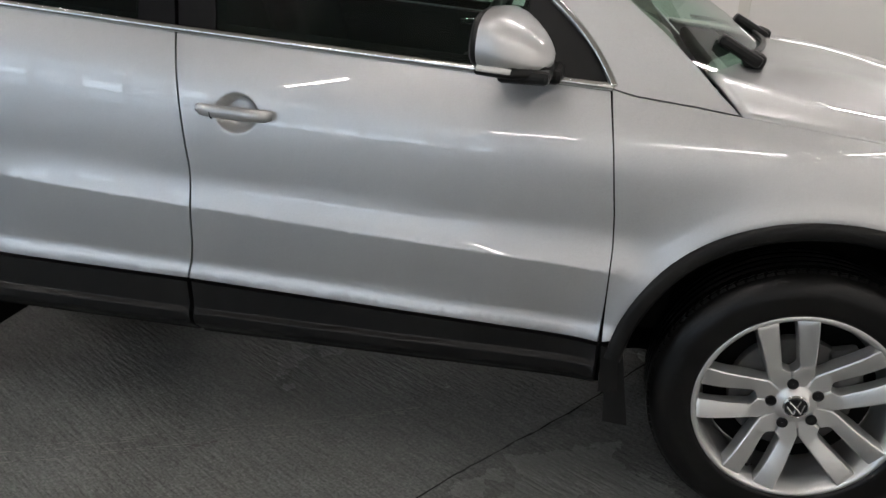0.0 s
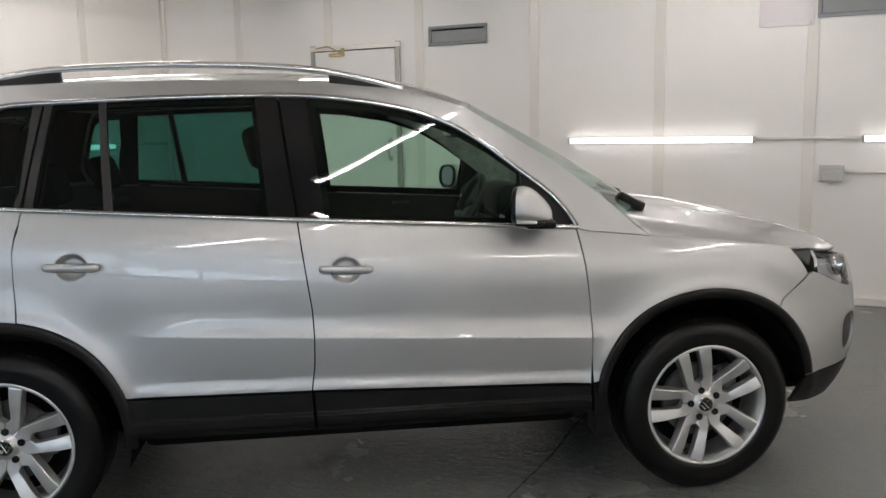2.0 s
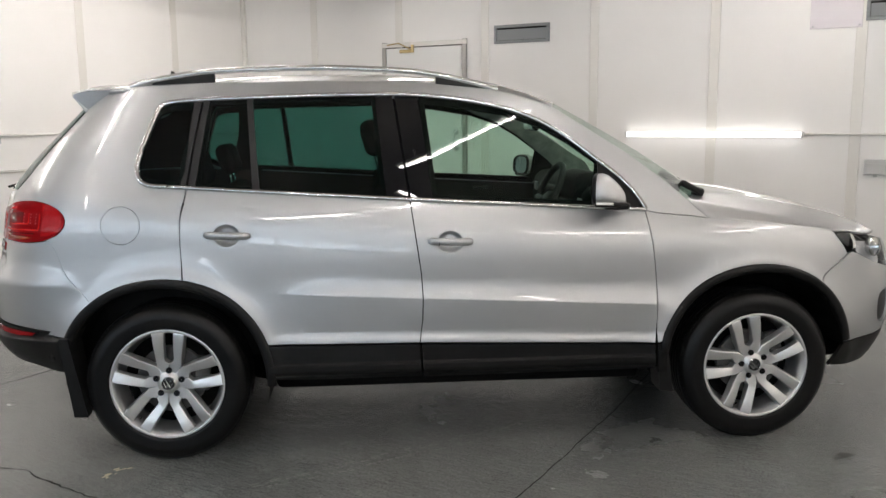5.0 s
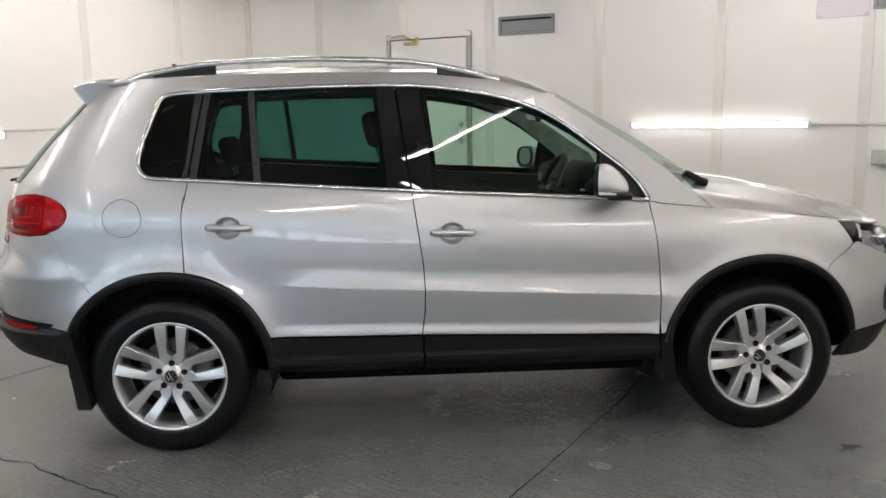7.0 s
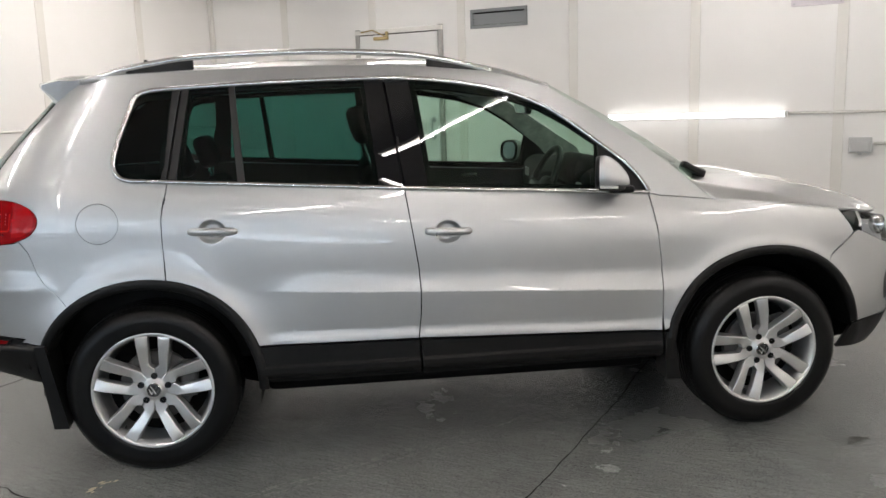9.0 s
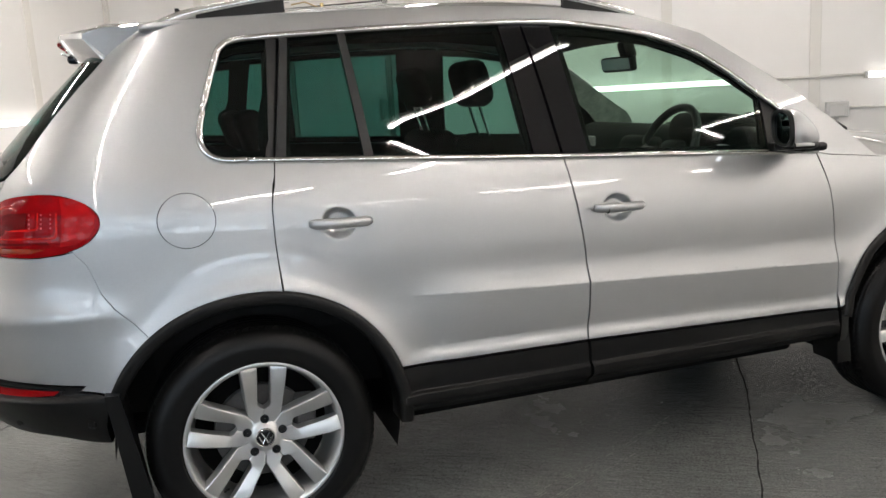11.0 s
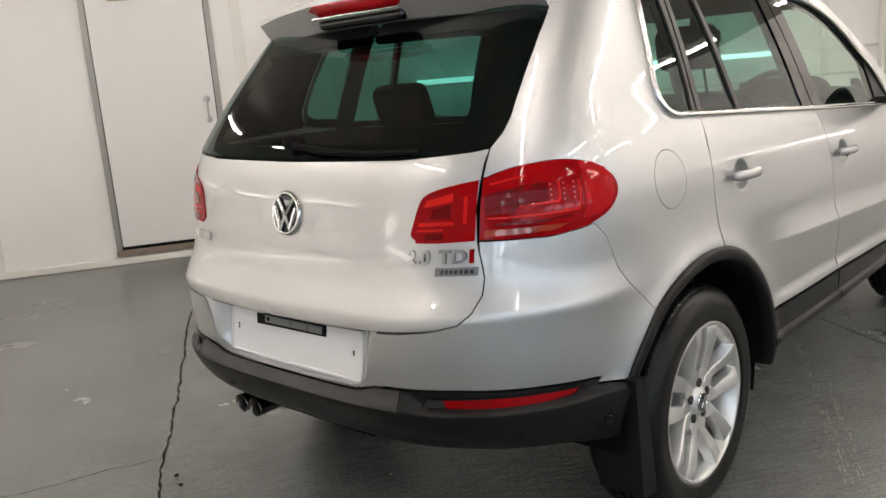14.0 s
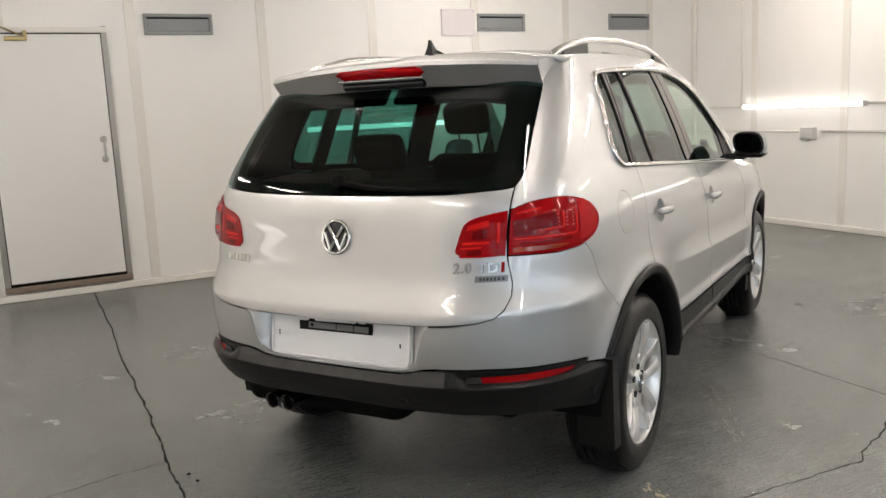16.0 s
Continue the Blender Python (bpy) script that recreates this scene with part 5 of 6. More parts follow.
def screen_pt(u, v):
    t = 2 * v - 1
    e = [interp(u, [(i / 4, p[k]) for i, p in enumerate(A_EDGE)]) for k in (0, 1)]
    c = [interp(u, [(i / 4, p[k]) for i, p in enumerate(A_MID)]) for k in (0, 1)]
    ye = half_width(e[0], e[1]) - 0.004
    w = abs(t) ** 2.2
    return c[0] + (e[0] - c[0]) * w, t * ye, c[1] + (e[1] - c[1]) * w + 0.002


sheet("windscreen", screen_pt, 24, 28, FRONTGL, car, 0.0, "clear windscreen")
BON_C = [(1.03, 1.125), (1.2, 1.118), (1.43, 1.096), (1.71, 1.038), (1.87, 0.996), (2.02, 0.945), (2.10, 0.90), (2.16, 0.855)]
BON_E = [(0.98, 1.045), (1.073, 1.018), (1.2, 1.005), (1.378, 0.985), (1.55, 0.962), (1.67, 0.945), (1.76, 0.939), (1.9, 0.91)]


def bonnet_base(u, t):
    xe = 1.075 + u * (1.83 - 1.075)
    xc = 1.19 + u * (2.15 - 1.19)
    ze = smooth_interp(xe, BON_E, 0.03) + 0.001
    ye = surf(run_x(xe, ze), ze)[1] - 0.003
    zc = smooth_interp(xc, BON_C, 0.06)
    ridge = 0.014 * math.exp(-((abs(t) - 0.62) / 0.12) ** 2) * (1 - u * 0.5)
    return xc + (xe - xc) * abs(t) ** 2.6, t * ye, ze + (zc - ze) * (1 - abs(t) ** 2.6) + ridge


def bonnet_pt(u, v):
    t = 2 * v - 1
    x, y, z = bonnet_base(u, t)
    x0, _, z0 = bonnet_base(0.0, t)
    s = 1 - abs(t)
    xr = 1.075 - 0.08 * smoothstep(0, 0.11, s) + 0.195 * smoothstep(0.09, 1.0, s)
    zr = 1.018 + 0.082 * smoothstep(0, 0.11, s) + 0.02 * smoothstep(0.1, 1.0, s)
    k = (1 - u) ** 4
    return x + (xr - x0) * k, y, z + (zr - z0) * k


sheet("bonnet", bonnet_pt, 30, 80, PAINT, car, 0.012, "silver bonnet")
for sy in (-1, 1):
    boxed("inner_door_handle", (0.24, sy * 0.69, 1.04), (0.10, 0.02, 0.024), CHROME, car, 0.006, "chrome inner door handle")
boxed("cowl", (1.09, 0, 1.06), (0.12, 1.20, 0.04), DARK, car, 0.01)
for v0, v1 in ((0.13, 0.52), (0.54, 0.90)):
    bm = bmesh.new()
    for u, r in ((0.990, 0.006), (0.978, 0.005)):
        tube(bm, [Vector(screen_pt(u, v0 + (v1 - v0) * k / 8)) + Vector((0.006, 0, 0.008)) for k in range(9)], r, 8)
    p0 = Vector(screen_pt(0.95, v0))
    box(bm, p0.x + 0.012, p0.y, p0.z + 0.010, 0.115, 0.05, 0.030, 0.010, Matrix.Rotation(radians(28), 4, "Y"))
    box(bm, p0.x + 0.050, p0.y + 0.02, p0.z - 0.012, 0.05, 0.06, 0.045, 0.014, Matrix.Rotation(radians(20), 4, "Y"))
    part("windscreen_wiper", bm, CLAD, car, "black windscreen wiper")

# roof rails
for side in (-1, 1):
    line = [(-1.47, 1.600), (-1.40, 1.625), (-1.27, 1.650), (-1.08, 1.674), (-0.66, 1.687), (-0.30, 1.675), (-0.11, 1.653), (0.06, 1.616), (0.16, 1.586)]
    pts = [(p.x, side * 0.575, p.y) for p in spline([(a, b, 0) for a, b in line], 5)]
    bm = bmesh.new()
    tube(bm, pts, 0.017, 10, (0.9, 0.8))
    rr = part("roof_rail", bm, RAIL, car, "satin silver roof rail", smooth=True)
    for a, b in ((-1.36, -1.09), (-0.12, 0.13)):
        bm = bmesh.new()
        prev = None
        for i in range(9):
            x = a + (b - a) * i / 8
            zt = interp(x, line) - 0.006
            zb = edge_z(x) - 0.006
            row = [bm.verts.new((x, side * y, z)) for y, z in ((0.588, zb), (0.584, max(zb, zt)), (0.566, max(zb, zt)), (0.562, zb))]
            if prev:
                for k in range(3):
                    bm.faces.new((prev[k], row[k], row[k + 1], prev[k + 1]))
            prev = row
        bmesh.ops.recalc_face_normals(bm, faces=bm.faces)
        bmesh.ops.holes_fill(bm, edges=bm.edges)
        part("rail_foot", bm, CLAD, rr)
# aerial
bm = bmesh.new()
vs = []
for x, z, w in ((-1.285, 1.648, 0.012), (-1.30, 1.660, 0.018), (-1.345, 1.671, 0.018), (-1.365, 1.682, 0.009), (-1.385, 1.706, 0.006), (-1.398, 1.726, 0.004), (-1.414, 1.727, 0.004), (-1.414, 1.70, 0.007), (-1.418, 1.675, 0.014), (-1.430, 1.645, 0.020)):
    x, z = -1.36 + (x + 1.36) * 0.85, 1.640 + (z - 1.645) * 0.78
    vs.append([bm.verts.new((x, w, z)), bm.verts.new((x, -w, z))])
for a, b in zip(vs, vs[1:] + vs[:1]):
    bm.faces.new((a[0], a[1], b[1], b[0]))
bm.faces.new([v[0] for v in vs])
bm.faces.new([v[1] for v in vs][::-1])
part("aerial", bm, CLAD, car, "black shark fin aerial")

# rear wiper
bm = bmesh.new()
pv = Vector((rear_x(0.02, 1.20) - 0.02, 0.02, 1.20))
lathe(bm, [(0.0005, -0.022), (0.020, -0.020), (0.024, 0.0), (0.02, 0.02)], 18, "x", pv)
pts = [(rear_x(y, z) - 0.024, y, z) for y, z in ((0.02, 1.197), (-0.12, 1.178), (-0.30, 1.171), (-0.47, 1.174))]
tube(bm, pts, [0.011, 0.009, 0.008, 0.006], 8)
part("rear_wiper", bm, DARK, tailgate, "black rear wiper")

# ---- side windows ----
for side in (-1, 1):
    def trim(name, pts, r, mat, o=0.004, sq=(1, 1)):
        bm = bmesh.new()
        out = []
        for m, z in pts:
            p, n = place(m, z, o)
            out.append((p.x, side * p.y, p.z))
        tube(bm, out, r, 8, sq)
        return part(name, bm, mat, car, smooth=True)
    bot = [(x, dlo_bottom(x)) for x in np.linspace(-1.34, 0.79, 60)]
    loop = DLO_TOP
    trim("window_trim", X(*[tuple(p)[:2] for p in spline([(a, b, 0) for a, b in loop], 5)]), 0.0108, CHROME)
    trim("window_trim", X(*[p for p in bot if p[0] > -1.275]), 0.0100, CHROME)
    # panes
    def pane(name, pts, mat, o=-0.006, label=""):
        return skin(name, X(*pts), mat, car, side, gap=0.001, grid=0.05, off=lambda m, z: o, depth=0.003, label=label)
    topz = lambda x: interp(x, DLO_TOP[10:])
    qg = [(-1.385, 1.215), (-1.396, 1.258), (-1.371, 1.361), (-1.325, 1.485), (-1.305, 1.518), (-1.262, 1.535), (-1.162, 1.543), (-1.21, 1.182), (-1.34, 1.192)]
    pane("rear_quarter_window", qg, PRIV, label="dark tinted rear quarter window")
    rw = [(-1.11, 1.548)] + [(x, topz(x)) for x in np.linspace(-1.05, -0.39, 6)] + [(x, dlo_bottom(x)) for x in np.linspace(-0.345, -1.165, 6)]
    pane("rear_door_window", rw, PRIV, label="dark tinted rear door window")
    fw = [(x, topz(x)) for x in np.linspace(-0.20, 0.60, 14)] + [(0.60, 1.25)] + [(x, dlo_bottom(x)) for x in np.linspace(0.58, -0.155, 8)]
    pane("front_door_window", fw, FRONTGL, label="clear green front door window")
    for a in ([(-0.395, topz(-0.395)), (-0.316, topz(-0.316)), (-0.254, 1.119), (-0.352, dlo_bottom(-0.352))], [(-0.308, topz(-0.308)), (-0.205, topz(-0.205)), (-0.150, dlo_bottom(-0.15)), (-0.246, 1.119)]):
        skin("pillar_cover", X(*a), BLACK, car, side, gap=0.001, grid=0.05, off=lambda m, z: -0.001, depth=0.02, label="gloss black pillar cover")
    for a in ([(-1.168, 1.541), (-1.134, 1.546), (-1.196, 1.182), (-1.218, 1.182)], [(-1.126, 1.547), (-1.100, 1.549), (-1.156, 1.178), (-1.188, 1.180)]):
        skin("pillar_cover", X(*a), SATIN, car, side, gap=0.001, grid=0.05, off=lambda m, z: 0.0, depth=0.02)
    skin("window_divider", X((-0.945, 1.553), (-0.921, 1.554), (-0.888, 1.162), (-0.917, 1.164)), SATIN, car, side, gap=0, grid=0.05, off=lambda m, z: 0.001, depth=0.02)
    skin("mirror_sail", X((0.585, 1.27), (0.67, 1.203), (0.735, 1.138), (0.782, 1.062), (0.578, 1.072)), CLAD, car, side, gap=0.002, grid=0.05, off=lambda m, z: -0.001, depth=0.02)
    # black rims round the glass, inside
    def rim(pts, w):
        c = (sum(p[0] for p in pts) / len(pts), sum(p[1] for p in pts) / len(pts))
        hole = [(c[0] + (p[0] - c[0]) * (1 - w / 0.35), c[1] + (p[1] - c[1]) * (1 - w / 0.17)) for p in pts]
        skin("window_seal", X(*pts), DARK, car, side, holes=[X(*hole)], gap=0, grid=0.05, off=lambda m, z: -0.014, depth=0.012)
    rim(qg, 0.03)
    rim(rw, 0.018)
    rim(fw, 0.022)

    # door handles
    for hx, hz, par in ((-0.082, 0.942, "f"), (-1.02, 0.984, "r")):
        bm = bmesh.new()
        p0, n0 = place(run_x(hx, hz + 0.07), hz, 0.0)
        base = half_width(hx + 0.085, hz)
        pts = [(hx - 0.094 + 0.188 * i / 14, side * (base + 0.012 + 0.018 * (1 - ((i - 7) / 7) ** 4)), hz + 0.001 - 0.003 * (i - 7) / 7) for i in range(15)]
        tube(bm, pts, [0.009] + [0.0135] * 13 + [0.009], 12, (0.75, 1.15))
        hd = part("door_handle", bm, PAINT, car, "silver door handle", smooth=True)
        if par == "f":
            bm = bmesh.new()
            tube(bm, [(hx - 0.052, side * (base + 0.0275), hz), (hx - 0.050, side * (base + 0.0275), hz)], 0.0142, 12, (0.8, 1.15))
            part("lock_seam", bm, CRACK, hd)

    # door mirrors
    def pod(stations, cap):
        bm = bmesh.new()
        prev = None
        for x, zc, hz, hy, yc in stations:
            x = 0.546 + (x - 0.546) * (0.72 if x > 0.546 else 1.0)
            ring = []
            for k in range(36):
                q = 2 * math.pi * k / 36
                cs, sn = math.cos(q), math.sin(q)
                y = hy * math.copysign(abs(cs) ** 0.72, cs)
                z = hz * math.copysign(abs(sn) ** 0.72, sn)
                y += -0.012 * (z / max(hz, 0.001)) * (hy / 0.116)
                dx, dy = x - 0.60, yc - 0.028 + y * 0.80 - 0.92
                ring.append(bm.verts.new((0.60 + dx * 0.94 - dy * 0.342, side * (0.92 + dy * 0.94 + dx * 0.342), zc + z * 0.9)))
            if prev:
                for k in range(36):
                    bm.faces.new((prev[k], prev[(k + 1) % 36], ring[(k + 1) % 36], ring[k]))
            prev = ring
        if cap:
            bm.faces.new(prev)
        bmesh.ops.recalc_face_normals(bm, faces=bm.faces)
        return bm
    shell = [(0.548, 1.162, 0.0725, 0.114, 0.985), (0.575, 1.162, 0.0735, 0.116, 0.985), (0.605, 1.157, 0.069, 0.112, 0.982), (0.635, 1.148, 0.060, 0.103, 0.977), (0.662, 1.139, 0.049, 0.090, 0.972),
             (0.684, 1.131, 0.037, 0.073, 0.968), (0.700, 1.125, 0.024, 0.052, 0.964), (0.708, 1.121, 0.010, 0.026, 0.962)]
    mir = part("door_mirror", pod(shell, True), PAINT, car, "silver door mirror", smooth=True)
    part("mirror_rim", pod([(0.546, 1.162, 0.0715, 0.113, 0.985), (0.536, 1.162, 0.0705, 0.112, 0.985), (0.530, 1.162, 0.066, 0.108, 0.985), (0.532, 1.162, 0.061, 0.103, 0.985), (0.548, 1.162, 0.058, 0.100, 0.985)], False), CLAD, mir, "black mirror frame", smooth=True)
    part("mirror_glass", pod([(0.541, 1.162, 0.061, 0.103, 0.985), (0.540, 1.162, 0.058, 0.100, 0.985)], True), MIRROR, mir, "dark mirror glass")
    part("mirror_foot", pod([(0.546, 1.108, 0.021, 0.110, 0.985), (0.60, 1.107, 0.021, 0.109, 0.983), (0.65, 1.106, 0.022, 0.101, 0.975), (0.685, 1.106, 0.018, 0.076, 0.967), (0.708, 1.108, 0.010, 0.034, 0.962)], True), CLAD, mir, "black lower mirror shell", smooth=True)
    boxed("mirror_base", (0.605, side * 0.935, 1.094), (0.11, 0.15, 0.03), CLAD, mir, 0.012)
    boxed("mirror_arm", (0.63, side * 0.85, 1.085), (0.10, 0.13, 0.035), CLAD, mir, 0.014)
    part("indicator", pod([(0.552, 1.110, 0.013, 0.1145, 0.985), (0.60, 1.109, 0.013, 0.1135, 0.983), (0.648, 1.107, 0.012, 0.1055, 0.975)], True), PALELENS, mir, "pale indicator strip", smooth=True)

    # wheel arches: black lips and dark liners
    for ax, r0, a0, a1 in ((AXR, ARCH_R0, -2, 155), (AXF, 0.470, 12, 168)):
        bm = bmesh.new()
        prev = None
        n = 48
        for i in range(n + 1):
            a = radians(a0 + (a1 - a0) * i / n)
            row = []
            r1 = r0
            r0 = r1 * (1 + 0.018 * math.sin(2 * a) ** 2)
            for r, o in ((r0 + 0.001, -0.004), (r0 + 0.001, 0.008), (r0 - 0.010, 0.013), (r0 - 0.030, 0.012), (r0 - 0.038, 0.006), (r0 - 0.040, -0.03), (r0 - 0.040, -0.10)):
                x, z = ax + r * math.cos(a), HUB + r * math.sin(a)
                xr, zr = ax + r0 * math.cos(a), HUB + r0 * math.sin(a)
                y = surf(run_x(xr, zr), zr)[1] + o
                row.append(bm.verts.new((x, side * y, z)))
            r0 = r1
            if prev:
                for k in range(len(row) - 1):
                    bm.faces.new((prev[k], row[k], row[k + 1], prev[k + 1]))
            prev = row
        bmesh.ops.recalc_face_normals(bm, faces=bm.faces)
        part("arch_lip", bm, CLAD, car, "black wheel arch moulding", smooth=True)
        bm = bmesh.new()
        prev = None
        for i in range(25):
            a = radians((10 if ax > 0 else -15) + (180 if ax > 0 else 195) * i / 24)
            row = [bm.verts.new((ax + r * math.cos(a), side * y, HUB + r * math.sin(a))) for r, y in ((0.43, 0.84), (0.43, 0.50), (0.10, 0.50))]
            if prev:
                for k in range(2):
                    bm.faces.new((prev[k], row[k], row[k + 1], prev[k + 1]))
            prev = row
        part("arch_liner", bm, DARK, car)
    # mud flaps
    for xf, zt, zb, lean in ((-1.715, 0.56, 0.215, 0.04), (0.862, 0.46, 0.245, 0.015)):
        bm = bmesh.new()
        prev = None
        for i in range(6):
            f = i / 5
            z = zt + (zb - zt) * f
            x = xf + lean * f * (1 if xf < 0 else 1)
            row = [bm.verts.new((x + dx, side * y, z)) for y, dx in ((0.885 - 0.01 * f, -0.02), (0.89 - 0.01 * f, 0.02 + 0.02 * f), (0.74, 0.025), (0.74, -0.015))]
            if prev:
                for k in range(4):
                    bm.faces.new((prev[k], prev[(k + 1) % 4], row[(k + 1) % 4], row[k]))
            else:
                bm.faces.new(row)
            prev = row
        bm.faces.new(prev[::-1])
        bmesh.ops.recalc_face_normals(bm, faces=bm.faces)
        part("mud_flap", bm, CLAD, car, "black mud flap")


# headlight reflectors
for side in (-1, 1):
    for x, y, z, r in ((1.93, 0.66, 0.845, 0.045), (2.00, 0.57, 0.835, 0.040)):
        bm = bmesh.new()
        lathe(bm, [(0.004, -0.03), (r * 0.5, -0.022), (r * 0.9, 0.0), (r, 0.018), (r * 1.06, 0.018)], 24, "x", (x, side * y, z))
        part("headlight_reflector", bm, CHROME, car, "chrome headlight reflector", smooth=True)

# ---- wheels ----
def wheel(ax, side, spin):
    """A wheel at an axle: barrel with tyre, spokes, cap, bolt holes, disc."""
    # local: y outwards
    bm = bmesh.new()
    lathe(bm, [(0.242, -0.004), (0.246, -0.010), (0.243, -0.016), (0.232, -0.012), (0.224, -0.018), (0.219, -0.06), (0.205, -0.10), (0.205, -0.19), (0.225, -0.20)], 72)
    lathe(bm, [(0.242, -0.004), (0.236, -0.001), (0.230, -0.006), (0.224, -0.018)], 72)
    bmesh.ops.recalc_face_normals(bm, faces=bm.faces)
    rim = part("wheel", bm, ALLOY, car, "five twin-spoke silver alloy wheel", smooth=True)
    rim.matrix_basis = Matrix.Translation((ax, side * 0.872, HUB)) @ (Matrix.Rotation(math.pi, 4, "Z") if side < 0 else Matrix()) @ Matrix.Rotation(radians(spin), 4, "Y")
    # tyre
    prof = [(0.236, -0.018), (0.243, -0.002), (0.252, 0.003), (0.262, 0.002), (0.285, 0.007), (0.305, 0.004), (0.322, -0.006), (0.331, -0.014), (0.339, -0.024), (0.3445, -0.042)]
    for c in (-0.065, -0.095, -0.125, -0.155):
        prof += [(0.347, c + 0.006), (0.339, c + 0.0045), (0.339, c - 0.0045), (0.347, c - 0.006)]
    prof += [(0.3445, -0.178), (0.339, -0.196), (0.325, -0.212), (0.285, -0.226), (0.236, -0.205)]
    bm = bmesh.new()
    lathe(bm, prof, 96)
    bmesh.ops.recalc_face_normals(bm, faces=bm.faces)
    part("tyre", bm, TYRE, rim, "black road tyre", smooth=True)
    bm = bmesh.new()
    for k in range(96):
        a = 2 * math.pi * k / 96
        m = Matrix.Rotation(a, 4, "Y")
        for (r, o, w_, l_, t_, rx) in ((0.3303, -0.0240, 0.030, 0.0168, 0.012, 42), (0.3436, -0.050, 0.020, 0.0168, 0.006, 5), (0.3303, -0.195, 0.030, 0.0168, 0.012, -42)):
            loc = m @ Vector((0, o, r))
            box(bm, *loc, l_, w_, t_, 0, m @ Matrix.Rotation(radians(-rx), 4, "X") @ Matrix.Rotation(radians(12), 4, "Z"))
    tagged(part("tread", bm, TYRE, rim), kind="stuff")
    # spokes
    for k in range(5):
        a = radians(90 + 72 * k)
        for s in (-1, 1):
            bm = bmesh.new()
            prev = None
            n = 24
            for i in range(n + 1):
                f = i / n
                r = 0.040 + (0.229 - 0.040) * f
                e0 = 0.0190 * math.sqrt(min(1.0, max(0.0, (r - 0.088) / 0.014)))
                e1 = min(r * 0.7265, 0.0530 + 0.0185 * (r - 0.08) / 0.15)
                hw = (e1 - e0) / 2
                face = -0.031 + 0.027 * smoothstep(0.0, 0.85, f) - 0.004 * (f > 0.96)
                dep = 0.045 - 0.012 * f
                inn, outr = s * e0, s * e1
                row = []
                rd = min(0.0045, 0.3 * hw)
                tilt = 0.006 * smoothstep(0.05, 0.5, f)
                for t, d in ((inn - s * 0.001 * (e0 > 0), dep), (inn, 0.007 + tilt), (inn + s * rd * 0.35, 0.002 + tilt), (inn + s * rd, tilt), (outr - s * rd, 0.0), (outr - s * rd * 0.35, 0.002), (outr, 0.007), (outr + s * 0.004 * smoothstep(0.2, 0.5, f), dep)):
                    row.append(bm.verts.new((r * math.cos(a) - t * math.sin(a), face - d, r * math.sin(a) + t * math.cos(a))))
                if prev:
                    for q in range(7):
                        bm.faces.new((prev[q], row[q], row[q + 1], prev[q + 1]))
                prev = row
            bmesh.ops.recalc_face_normals(bm, faces=bm.faces)
            part("spoke", bm, ALLOY, rim, smooth=True).data.set_sharp_from_angle(angle=radians(28))
        b = a + radians(0)
        # black disc standing for the shaded recess round a bolt
        bm = bmesh.new()
        lathe(bm, [(0.0005, -0.0262), (0.0105, -0.0262), (0.0135, -0.0255), (0.0135, -0.034)], 16, "y", (0.056 * math.cos(b), 0, 0.056 * math.sin(b)))
        part("wheel_bolt", bm, BLACK, rim)
    bm = bmesh.new()
    lathe(bm, [(0.030, -0.018), (0.036, -0.020), (0.042, -0.027), (0.050, -0.031), (0.066, -0.032), (0.074, -0.036), (0.080, -0.05), (0.080, -0.08)], 40)
    part("hub", bm, ALLOY, rim, smooth=True)
    bm = bmesh.new()
    lathe(bm, [(0.0005, -0.014), (0.022, -0.0145), (0.029, -0.017), (0.031, -0.02)], 32)
    cap = part("centre_cap", bm, BLACK, rim, "dark centre cap", smooth=True)
    bm = bmesh.new()
    lathe(bm, [(0.0255, -0.0155), (0.027, -0.0135), (0.030, -0.0165)], 32)
    for pts in ([(-0.5, 0.62), (0, -0.1)], [(0.5, 0.62), (0, -0.1)], [(-0.78, 0.2), (-0.32, -0.72)], [(0.78, 0.2), (0.32, -0.72)], [(-0.32, -0.72), (0, -0.05)], [(0.32, -0.72), (0, -0.05)]):
        tube(bm, [(p[0] * 0.026, -0.0145, p[1] * 0.026) for p in pts], 0.0018, 5)
    part("cap_bars", bm, CHROME, cap)
    bm = bmesh.new()
    lathe(bm, [(0.06, -0.085), (0.145, -0.085), (0.148, -0.09), (0.148, -0.11), (0.06, -0.11)], 48)
    part("brake_disc", bm, IRON, rim, "iron brake disc")
    bm = bmesh.new()
    box(bm, -0.13, -0.09, 0.03, 0.07, 0.05, 0.15, 0.012)
    part("brake_caliper", bm, IRON, rim)
    bm = bmesh.new()
    lathe(bm, [(0.0005, -0.125), (0.204, -0.125)], 40)
    part("inner_shield", bm, DARK, rim)
    bm = bmesh.new()
    tube(bm, [(0.195 * math.cos(radians(-54)), -0.03, 0.195 * math.sin(radians(-54))), (0.213 * math.cos(radians(-54)), -0.05, 0.213 * math.sin(radians(-54)))], 0.004, 6)
    part("tyre_valve", bm, CLAD, rim)


for ax, side, spin in ((AXF, -1, 15), (AXR, -1, -3.5), (AXF, 1, 25), (AXR, 1, 40)):
    wheel(ax, side, spin)

